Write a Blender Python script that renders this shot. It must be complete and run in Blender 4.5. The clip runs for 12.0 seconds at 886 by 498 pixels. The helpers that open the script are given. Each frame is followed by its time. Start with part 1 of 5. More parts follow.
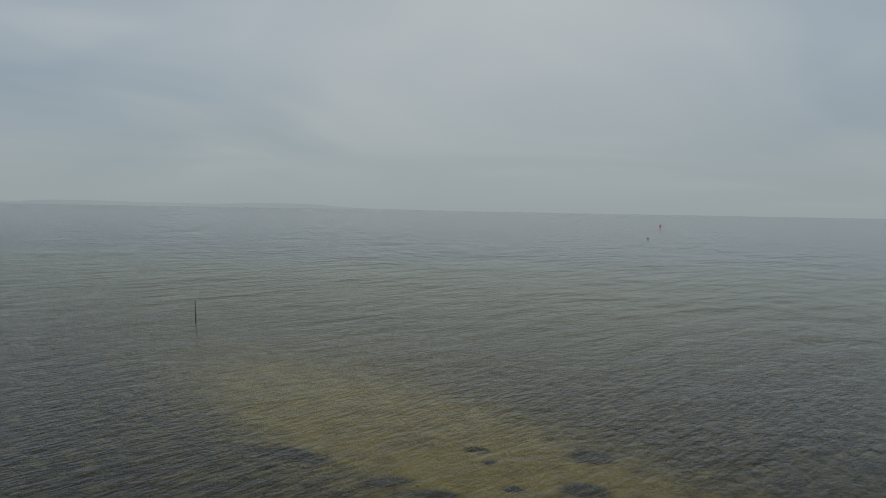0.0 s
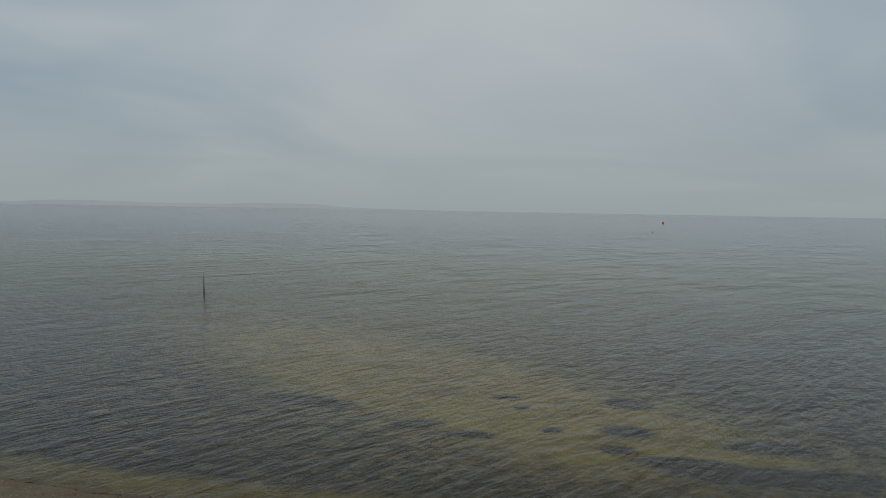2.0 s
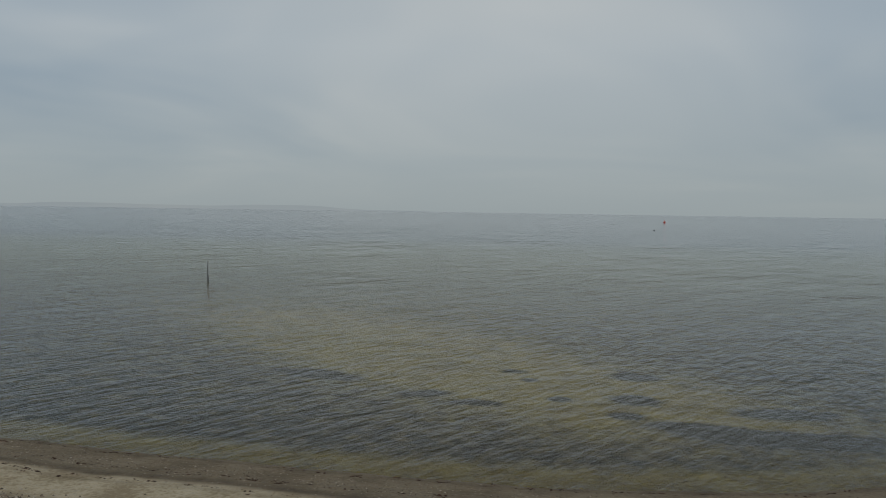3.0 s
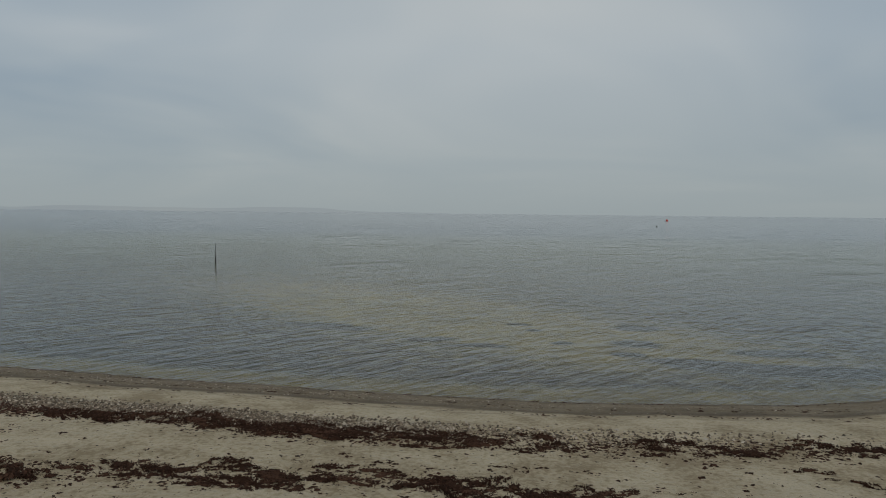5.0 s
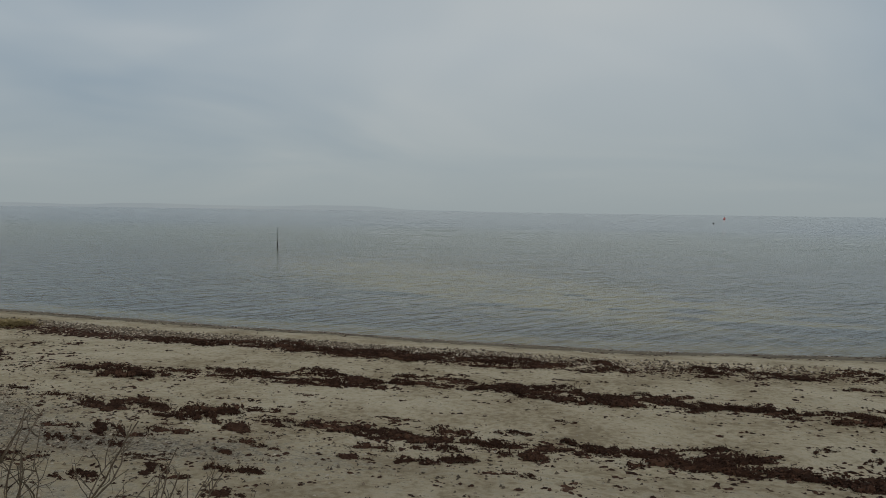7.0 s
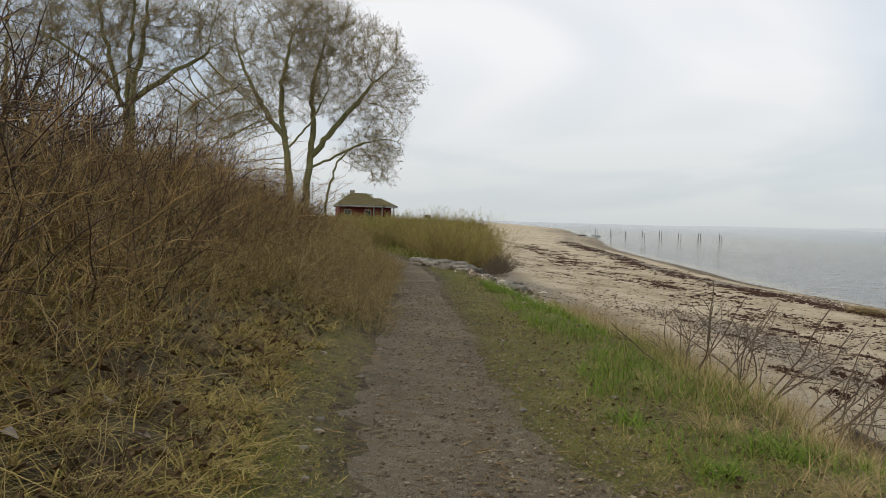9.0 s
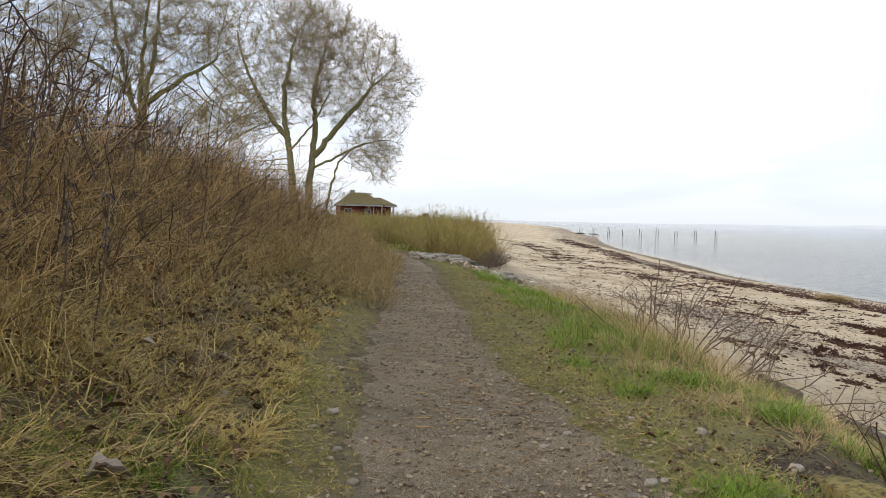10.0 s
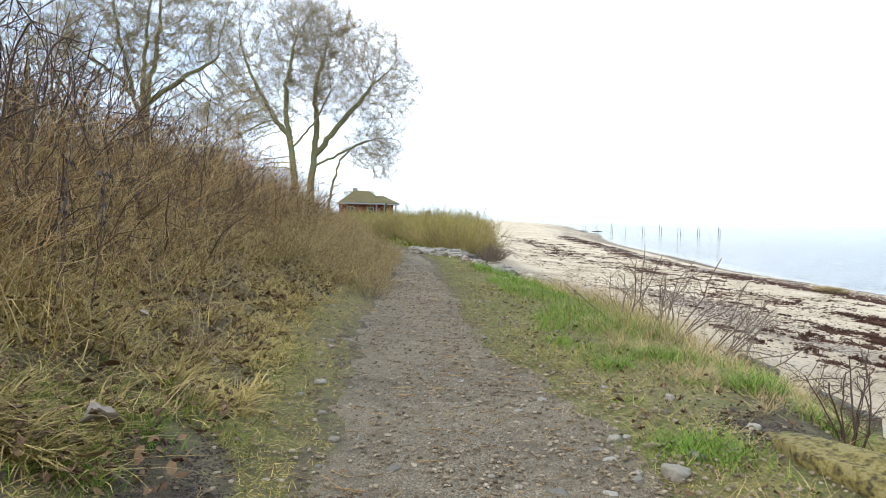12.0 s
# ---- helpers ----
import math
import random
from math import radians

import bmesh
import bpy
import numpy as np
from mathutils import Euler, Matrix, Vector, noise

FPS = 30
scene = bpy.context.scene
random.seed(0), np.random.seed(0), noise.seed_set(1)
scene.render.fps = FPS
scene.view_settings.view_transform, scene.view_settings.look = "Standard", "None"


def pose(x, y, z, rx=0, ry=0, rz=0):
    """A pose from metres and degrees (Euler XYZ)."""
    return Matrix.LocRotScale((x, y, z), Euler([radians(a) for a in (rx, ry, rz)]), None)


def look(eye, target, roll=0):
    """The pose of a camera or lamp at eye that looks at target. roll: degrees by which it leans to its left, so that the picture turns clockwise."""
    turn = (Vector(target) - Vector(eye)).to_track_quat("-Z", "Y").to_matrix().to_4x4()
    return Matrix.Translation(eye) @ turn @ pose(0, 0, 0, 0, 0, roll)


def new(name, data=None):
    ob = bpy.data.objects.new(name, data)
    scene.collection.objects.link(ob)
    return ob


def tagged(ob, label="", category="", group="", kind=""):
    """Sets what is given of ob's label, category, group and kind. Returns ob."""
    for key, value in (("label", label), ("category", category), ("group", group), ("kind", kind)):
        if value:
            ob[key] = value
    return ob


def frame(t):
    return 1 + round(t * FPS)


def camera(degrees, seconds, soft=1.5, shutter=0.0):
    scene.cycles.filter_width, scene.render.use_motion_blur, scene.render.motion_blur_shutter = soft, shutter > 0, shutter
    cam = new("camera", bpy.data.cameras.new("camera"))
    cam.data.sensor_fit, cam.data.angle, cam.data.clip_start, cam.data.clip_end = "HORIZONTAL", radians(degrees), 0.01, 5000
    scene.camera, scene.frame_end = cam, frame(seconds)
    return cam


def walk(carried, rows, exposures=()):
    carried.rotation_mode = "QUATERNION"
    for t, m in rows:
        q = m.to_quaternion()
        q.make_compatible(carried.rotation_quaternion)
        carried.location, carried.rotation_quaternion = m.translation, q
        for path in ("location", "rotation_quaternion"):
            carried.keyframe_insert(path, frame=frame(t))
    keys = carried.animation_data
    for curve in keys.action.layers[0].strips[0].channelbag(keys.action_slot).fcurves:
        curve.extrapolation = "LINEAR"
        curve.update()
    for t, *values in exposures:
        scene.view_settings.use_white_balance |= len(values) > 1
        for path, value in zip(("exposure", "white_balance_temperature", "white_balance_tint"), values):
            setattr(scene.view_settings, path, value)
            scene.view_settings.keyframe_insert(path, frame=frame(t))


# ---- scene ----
# ---- camera and its way ----
cam = camera(64.2, 12.0, soft=0.8)
WAY = [  # seconds, eye, turn to the left of +y, pitch, roll
    (0.0, (4.152, -0.773, 11.502), 6.23, -3.23, 1.03),
    (1.0, (3.257, 0.118, 9.956), 6.22, -3.26, 1.07),
    (2.0, (2.747, 0.480, 8.533), 6.27, -3.20, 1.00),
    (3.0, (2.521, 0.407, 7.253), 6.37, -3.08, 0.86),
    (4.0, (2.475, -0.008, 6.134), 6.48, -2.98, 0.71),
    (5.0, (2.508, -0.672, 5.195), 6.57, -2.94, 0.59),
    (6.0, (2.518, -1.491, 4.455), 6.63, -3.03, 0.56),
    (6.5, (2.482, -1.920, 4.166), 6.64, -3.13, 0.59),
    (6.8, (2.450, -2.030, 4.030), 6.80, -3.18, 0.65),
    (6.9, (2.420, -2.020, 3.995), 8.70, -3.12, 0.71),
    (7.0, (2.340, -1.991, 3.960), 10.70, -3.08, 0.78),
    (7.1, (2.260, -1.963, 3.915), 14.89, -2.98, 0.83),
    (7.2, (2.157, -1.907, 3.851), 22.77, -2.78, 0.87),
    (7.3, (2.030, -1.797, 3.770), 32.65, -2.61, 1.00),
    (7.4, (1.928, -1.699, 3.697), 42.84, -2.53, 1.13),
    (7.5, (1.826, -1.620, 3.628), 53.18, -2.43, 1.15),
    (7.6, (1.780, -1.622, 3.565), 62.14, -2.27, 1.25),
    (7.7, (1.842, -1.645, 3.500), 71.44, -2.16, 1.50),
    (7.85, (2.000, -1.670, 3.420), 75.20, -2.20, 1.58),
    (8.1, (2.380, -1.720, 3.320), 76.40, -2.30, 1.62),
    (8.6, (3.300, -1.830, 3.170), 76.68, -2.40, 1.65),
    (9.0, (4.120, -1.930, 3.070), 76.70, -2.44, 1.65),
    (9.3, (4.766, -2.030, 3.010), 76.72, -2.44, 1.58),
    (9.5, (5.120, -2.110, 2.985), 76.71, -2.45, 1.42),
    (10.0, (5.605, -2.190, 2.970), 76.66, -2.48, 1.34),
    (10.5, (5.767, -2.162, 2.925), 76.76, -2.50, 1.22),
    (11.0, (5.843, -2.123, 2.871), 76.78, -2.57, 1.18),
    (11.5, (5.877, -2.106, 2.853), 77.00, -2.59, 1.13),
    (12.0, (5.880, -2.085, 2.833), 76.99, -2.57, 1.00),
]


def aim(eye, turn, pitch, roll):
    a, b = radians(turn), radians(pitch)
    way = Vector((-math.sin(a) * math.cos(b), math.cos(a) * math.cos(b), math.sin(b)))
    return look(eye, Vector(eye) + way * 10, roll)


walk(cam, [(t, aim(e, a, b, c)) for t, e, a, b, c in WAY],
     exposures=[(0.0, 0.0, 6450, 9), (7.0, 0.0, 6450, 9), (7.4, -0.05, 6400, 9), (7.7, -0.17, 6400, 9), (8.5, 0.65, 6700, 11), (9.3, 1.02, 6850, 17), (9.6, 1.2, 6750, 18), (10.0, 1.44, 6600, 18), (10.5, 1.62, 6350, 17), (11.0, 1.86, 6100, 15), (12.0, 2.08, 5900, 14)])


# ---- overcast sky and a weak, wide sun behind cloud ----
def node(nt, kind, **values):
    n = nt.nodes.new(kind)
    for key, value in values.items():
        n.inputs[key].default_value = value
    return n


def ramp(nt, fac, stops):
    r = nt.nodes.new("ShaderNodeValToRGB")
    while len(r.color_ramp.elements) < len(stops):
        r.color_ramp.elements.new(0.5)
    for e, (p, c) in zip(r.color_ramp.elements, stops):
        e.position, e.color = p, (*c, 1)
    nt.links.new(fac, r.inputs["Fac"])
    return r.outputs["Color"]


def mix(nt, fac, a, b, how="MIX"):
    m = nt.nodes.new("ShaderNodeMix")
    m.data_type, m.blend_type = "RGBA", how
    for value, slot in ((fac, m.inputs[0]), (a, m.inputs[6]), (b, m.inputs[7])):
        if isinstance(value, bpy.types.NodeSocket):
            nt.links.new(value, slot)
        elif isinstance(value, (int, float)):
            slot.default_value = value if slot == m.inputs[0] else (value, value, value, 1)
        else:
            slot.default_value = (*value, 1)
    return m.outputs[2]


def calc(nt, how, a, b=0.0, clamp=False):
    m = nt.nodes.new("ShaderNodeMath")
    m.operation, m.use_clamp = how, clamp
    for value, slot in ((a, m.inputs[0]), (b, m.inputs[1])):
        if isinstance(value, bpy.types.NodeSocket):
            nt.links.new(value, slot)
        else:
            slot.default_value = value
    return m.outputs[0]


SUN_UP, SUN_TURN = radians(38), radians(148)
world = bpy.data.worlds.new("overcast_sky")
scene.world = world
world.use_nodes = True
wt = world.node_tree
wt.nodes.clear()
sky = wt.nodes.new("ShaderNodeTexSky")
sky.sky_type, sky.sun_disc, sky.sun_elevation, sky.sun_rotation = "NISHITA", False, SUN_UP, SUN_TURN
coord = wt.nodes.new("ShaderNodeTexCoord")
split = wt.nodes.new("ShaderNodeSeparateXYZ")
wt.links.new(coord.outputs["Generated"], split.inputs[0])
up = calc(wt, "ADD", calc(wt, "ABSOLUTE", split.outputs[2]), 0.16)
flat = wt.nodes.new("ShaderNodeCombineXYZ")
wt.links.new(calc(wt, "DIVIDE", split.outputs[0], up), flat.inputs[0])
wt.links.new(calc(wt, "DIVIDE", split.outputs[1], up), flat.inputs[1])
clouds = node(wt, "ShaderNodeTexNoise", Scale=0.55, Detail=3.0, Roughness=0.5, Distortion=0.8)
wt.links.new(flat.outputs[0], clouds.inputs["Vector"])
veil = ramp(wt, clouds.outputs["Fac"], [(0.34, (0.265, 0.335, 0.405)), (0.5, (0.355, 0.408, 0.450)), (0.62, (0.46, 0.49, 0.505))])
thin = wt.nodes.new("ShaderNodeVectorMath")
thin.operation = "DOT_PRODUCT"
wt.links.new(coord.outputs["Generated"], thin.inputs[0])
thin.inputs[1].default_value = (-0.06, 0.972, 0.225)
veil = mix(wt, ramp(wt, thin.outputs["Value"], [(0.86, (0, 0, 0)), (0.95, (0.35, 0.35, 0.35)), (1.0, (0.6, 0.6, 0.6))]), veil, (0.455, 0.485, 0.495))
low = ramp(wt, split.outputs[2], [(0.0, (1, 1, 1)), (0.07, (0.65, 0.65, 0.65)), (0.22, (0, 0, 0))])
veil = mix(wt, low, veil, (0.312, 0.352, 0.364))
dim = wt.nodes.new("ShaderNodeVectorMath")
dim.operation = "SCALE"
dim.inputs["Scale"].default_value = 0.09
wt.links.new(sky.outputs[0], dim.inputs[0])
bg = node(wt, "ShaderNodeBackground", Strength=1.0)
wt.links.new(mix(wt, 0.97, dim.outputs[0], veil), bg.inputs["Color"])
wt.links.new(bg.outputs[0], wt.nodes.new("ShaderNodeOutputWorld").inputs["Surface"])

sun = new("sun", bpy.data.lights.new("sun", "SUN"))
sun.data.energy, sun.data.angle, sun.data.color = 0.6, radians(40), (1.0, 0.96, 0.9)
to_sun = Vector((math.sin(SUN_TURN) * math.cos(SUN_UP), math.cos(SUN_TURN) * math.cos(SUN_UP), math.sin(SUN_UP)))
sun.matrix_world = look(to_sun * 50, (0, 0, 0))


# ---- materials ----
def material(name):
    m = bpy.data.materials.new(name)
    m.use_nodes = True
    return m, m.node_tree, m.node_tree.nodes["Principled BSDF"]


def place(nt):
    return nt.nodes.new("ShaderNodeTexCoord").outputs["Object"]


def noisy(nt, scale, detail=4.0, rough=0.55, where=None, squash=None):
    n = node(nt, "ShaderNodeTexNoise", Scale=scale, Detail=detail, Roughness=rough)
    where = where or place(nt)
    if squash:
        mp = node(nt, "ShaderNodeMapping", Scale=squash)
        nt.links.new(where, mp.inputs["Vector"])
        where = mp.outputs[0]
    nt.links.new(where, n.inputs["Vector"])
    return n.outputs["Fac"]


def relief(nt, bsdf, height, strength, distance):
    b = node(nt, "ShaderNodeBump", Strength=strength, Distance=distance)
    nt.links.new(height, b.inputs["Height"])
    nt.links.new(b.outputs[0], bsdf.inputs["Normal"])


def natural(name, stops, coarse=3.0, fine=40.0, rough=0.85, bump=0.4, depth=0.01, spread=0.35, by="island", gloss=0.3):
    """A rough natural surface: tones by coarse patches and by piece, fine grain, relief."""
    m, nt, bsdf = material(name)
    if by == "island":
        pick = nt.nodes.new("ShaderNodeNewGeometry").outputs["Random Per Island"]
    elif by == "object":
        pick = nt.nodes.new("ShaderNodeObjectInfo").outputs["Random"]
    else:
        pick = noisy(nt, coarse * 0.31, 2.0)
    big = noisy(nt, coarse)
    tone = calc(nt, "ADD", calc(nt, "MULTIPLY", pick, 1 - spread), calc(nt, "MULTIPLY", big, spread))
    colour = ramp(nt, tone, stops)
    grain = noisy(nt, fine, 5.0, 0.65)
    shade = ramp(nt, grain, [(0.25, (0.72, 0.72, 0.72)), (0.75, (1.18, 1.18, 1.18))])
    nt.links.new(mix(nt, 1.0, colour, shade, "MULTIPLY"), bsdf.inputs["Base Color"])
    bsdf.inputs["Roughness"].default_value = rough
    bsdf.inputs["Specular IOR Level"].default_value = gloss
    relief(nt, bsdf, grain, bump, depth)
    return m


WRACK = natural("wrack", [(0.1, (0.025, 0.012, 0.007)), (0.6, (0.062, 0.031, 0.020)), (0.9, (0.119, 0.062, 0.039)), (1.0, (0.213, 0.125, 0.075))], rough=0.85, gloss=0.08, fine=70)
PEBBLE = natural("pebble", [(0.05, (0.074, 0.054, 0.038)), (0.45, (0.185, 0.138, 0.093)), (0.75, (0.350, 0.270, 0.190)), (1.0, (0.763, 0.660, 0.532))], fine=90, bump=0.25, spread=0.15)
GRIT = natural("grit", [(0.05, (0.079, 0.056, 0.033)), (0.4, (0.158, 0.118, 0.070)), (0.75, (0.246, 0.189, 0.119)), (0.95, (0.334, 0.273, 0.184)), (1.0, (0.510, 0.458, 0.353))], fine=90, bump=0.25, gloss=0.15, spread=0.15)
ROCK = natural("rock", [(0.2, (0.128, 0.110, 0.082)), (0.6, (0.221, 0.196, 0.150)), (1.0, (0.357, 0.320, 0.251))], by="object", coarse=6, fine=60)
PALE = natural("pale_stone", [(0.2, (0.171, 0.146, 0.104)), (0.6, (0.260, 0.227, 0.171)), (1.0, (0.354, 0.318, 0.249))], by="object", coarse=9, fine=70)
STRAW = natural("straw", [(0.05, (0.152, 0.102, 0.042)), (0.4, (0.316, 0.228, 0.093)), (0.75, (0.471, 0.347, 0.153)), (1.0, (0.663, 0.526, 0.270))], bump=0.1)
DEADGRASS = natural("dead_grass", [(0.05, (0.143, 0.098, 0.030)), (0.3, (0.298, 0.210, 0.064)), (0.6, (0.428, 0.319, 0.087)), (0.85, (0.585, 0.434, 0.143)), (1.0, (0.798, 0.625, 0.245))], bump=0.1)
GREEN = natural("green_grass", [(0.05, (0.072, 0.125, 0.009)), (0.5, (0.128, 0.209, 0.014)), (0.85, (0.192, 0.267, 0.027)), (1.0, (0.288, 0.310, 0.068))], bump=0.1)
MOSSGREEN = natural("mossy_grass", [(0.05, (0.076, 0.088, 0.009)), (0.5, (0.159, 0.162, 0.021)), (1.0, (0.262, 0.239, 0.056))], bump=0.1)
TWIG = natural("twig", [(0.05, (0.107, 0.062, 0.026)), (0.5, (0.256, 0.153, 0.058)), (0.85, (0.451, 0.289, 0.103)), (1.0, (0.718, 0.499, 0.180))], bump=0.1)
REDTWIG = natural("red_twig", [(0.05, (0.102, 0.063, 0.029)), (0.45, (0.273, 0.189, 0.077)), (0.8, (0.453, 0.333, 0.135)), (1.0, (0.654, 0.506, 0.220))], bump=0.1)
DARKTWIG = natural("dark_twig", [(0.05, (0.032, 0.020, 0.014)), (0.6, (0.083, 0.051, 0.031)), (1.0, (0.167, 0.103, 0.063))], bump=0.1)
WILLOW = natural("willow_stem", [(0.05, (0.152, 0.125, 0.034)), (0.5, (0.323, 0.273, 0.069)), (1.0, (0.510, 0.413, 0.136))], bump=0.1)
BARK = natural("bark", [(0.1, (0.114, 0.102, 0.055)), (0.5, (0.217, 0.206, 0.090)), (0.9, (0.343, 0.331, 0.164))], by="noise", coarse=2.5, fine=22, bump=0.8, depth=0.03)
SPRAY = natural("bare_spray", [(0.05, (0.182, 0.144, 0.081)), (0.5, (0.339, 0.276, 0.154)), (1.0, (0.521, 0.447, 0.251))], bump=0.1)
BUDS = natural("withered_leaf", [(0.05, (0.131, 0.082, 0.036)), (0.6, (0.239, 0.159, 0.067)), (1.0, (0.358, 0.261, 0.116))], bump=0.1)
LITTER = natural("leaf_litter", [(0.05, (0.048, 0.027, 0.011)), (0.5, (0.117, 0.066, 0.029)), (0.85, (0.193, 0.120, 0.056)), (1.0, (0.288, 0.204, 0.107))], bump=0.3)
LEAFPALE = natural("pale_dead_leaf", [(0.1, (0.16, 0.12, 0.085)), (0.6, (0.27, 0.215, 0.165)), (1.0, (0.38, 0.32, 0.26))], by="object", coarse=12, fine=60, bump=0.5)
LEAFORANGE = natural("orange_dead_leaf", [(0.1, (0.14, 0.07, 0.02)), (1.0, (0.30, 0.17, 0.05))], by="noise", coarse=12, fine=60, bump=0.5)
TIMBER = natural("weathered_timber", [(0.1, (0.05, 0.042, 0.034)), (0.6, (0.10, 0.085, 0.068)), (1.0, (0.17, 0.15, 0.125))], by="noise", coarse=4, fine=35, bump=0.6)
WETWOOD = natural("wet_wood", [(0.1, (0.020, 0.017, 0.015)), (1.0, (0.060, 0.052, 0.045))], by="noise", rough=0.6)
LICHEN = natural("lichened_stone", [(0.36, (0.058, 0.044, 0.019)), (0.45, (0.156, 0.118, 0.034)), (0.51, (0.221, 0.174, 0.043)), (0.56, (0.294, 0.229, 0.073)), (0.64, (0.245, 0.199, 0.078))], by="noise", coarse=26, fine=75, bump=1.0, depth=0.02, spread=0.85)
SOIL = natural("dark_soil", [(0.1, (0.036, 0.029, 0.020)), (0.6, (0.075, 0.057, 0.043)), (1.0, (0.146, 0.116, 0.089))], fine=90, gloss=0.1)
REDPAINT = natural("red_paint", [(0.1, (0.128, 0.015, 0.015)), (1.0, (0.208, 0.028, 0.026))], by="noise", coarse=2, fine=25, rough=0.7)
TURF = natural("turf_roof", [(0.1, (0.056, 0.052, 0.017)), (0.5, (0.121, 0.096, 0.035)), (1.0, (0.207, 0.155, 0.070))], by="noise", coarse=1.5, fine=14, bump=1.0, depth=0.05)
ROSE = natural("rose_stem", [(0.05, (0.062, 0.046, 0.030)), (0.6, (0.150, 0.110, 0.072)), (1.0, (0.312, 0.240, 0.155))], bump=0.1)
WHITE = natural("white_paint", [(0.1, (0.231, 0.227, 0.211)), (1.0, (0.300, 0.295, 0.276))], by="noise", rough=0.6)
BUOYRED = natural("buoy_red", [(0.1, (0.55, 0.05, 0.03)), (1.0, (0.70, 0.09, 0.05))], by="noise", rough=0.5)
WINDOW = natural("window_glass", [(0.1, (0.02, 0.022, 0.025)), (1.0, (0.035, 0.04, 0.045))], by="noise", rough=0.08, bump=0.0, gloss=0.6)


def ground_material():
    """Sand, shingle, turf soil and sea bed on one sheet, by the coverage stored on it."""
    m, nt, bsdf = material("ground")
    cover = nt.nodes.new("ShaderNodeAttribute")
    cover.attribute_name = "cover"
    ch = nt.nodes.new("ShaderNodeSeparateColor")
    nt.links.new(cover.outputs["Color"], ch.inputs[0])
    grain, mid, big = noisy(nt, 140, 5, 0.7), noisy(nt, 9, 5, 0.6), noisy(nt, 0.7, 4, 0.6)
    sand = ramp(nt, mix(nt, 0.5, mid, big), [(0.41, (0.36, 0.272, 0.162)), (0.5, (0.535, 0.425, 0.274)), (0.58, (0.65, 0.537, 0.37))])
    vor = node(nt, "ShaderNodeTexVoronoi", Scale=38.0)
    nt.links.new(place(nt), vor.inputs["Vector"])
    stones = ramp(nt, vor.outputs["Color"], [(0.1, (0.10, 0.077, 0.054)), (0.5, (0.24, 0.190, 0.13)), (0.9, (0.50, 0.43, 0.33))])
    soil = ramp(nt, mix(nt, 0.55, mid, big), [(0.36, (0.055, 0.040, 0.023)), (0.5, (0.118, 0.090, 0.050)), (0.64, (0.19, 0.148, 0.084))])
    lush = nt.nodes.new("ShaderNodeSeparateColor")
    matted = nt.nodes.new("ShaderNodeAttribute")
    matted.attribute_name = "weed"
    nt.links.new(matted.outputs["Color"], lush.inputs[0])
    fuzz = noisy(nt, 30, 5, 0.7)
    moss = ramp(nt, mix(nt, 0.5, fuzz, noisy(nt, 2.2, 4, 0.6)), [(0.38, (0.085, 0.066, 0.028)), (0.47, (0.15, 0.123, 0.048)), (0.53, (0.155, 0.152, 0.036)), (0.62, (0.24, 0.205, 0.085))])
    soil = mix(nt, calc(nt, "MULTIPLY", calc(nt, "SUBTRACT", calc(nt, "ADD", lush.outputs[1], mid), 0.62), 2.4, True), soil, moss)
    patchy = calc(nt, "MULTIPLY", calc(nt, "SUBTRACT", calc(nt, "ADD", ch.outputs[1], mid), 0.55), 3.0, True)
    colour = mix(nt, patchy, sand, stones)
    edge = calc(nt, "MULTIPLY", calc(nt, "SUBTRACT", calc(nt, "ADD", ch.outputs[0], calc(nt, "MULTIPLY", mid, 0.5)), 0.5), 2.0, True)
    colour = mix(nt, edge, soil, colour)
    colour = mix(nt, calc(nt, "MULTIPLY", ch.outputs[2], 0.95), colour, (0.24, 0.195, 0.14), "MULTIPLY")
    tangle = noisy(nt, 1.3, 6, 0.65)
    spots = calc(nt, "MULTIPLY", calc(nt, "SUBTRACT", calc(nt, "ADD", lush.outputs[0], calc(nt, "MULTIPLY", tangle, 0.9)), 0.88), 1.9, True)
    colour = mix(nt, spots, colour, (0.030, 0.020, 0.018))
    colour = mix(nt, 1.0, colour, ramp(nt, grain, [(0.3, (0.82, 0.82, 0.82)), (0.7, (1.14, 1.14, 1.14))]), "MULTIPLY")
    nt.links.new(colour, bsdf.inputs["Base Color"])
    rough = calc(nt, "SUBTRACT", 0.9, calc(nt, "MULTIPLY", ch.outputs[2], 0.25))
    nt.links.new(rough, bsdf.inputs["Roughness"])
    bsdf.inputs["Specular IOR Level"].default_value = 0.3
    height = calc(nt, "ADD", calc(nt, "MULTIPLY", grain, 0.15), calc(nt, "MULTIPLY", noisy(nt, 5, 6, 0.6), 1.0))
    relief(nt, bsdf, height, 1.0, 0.13)
    return m


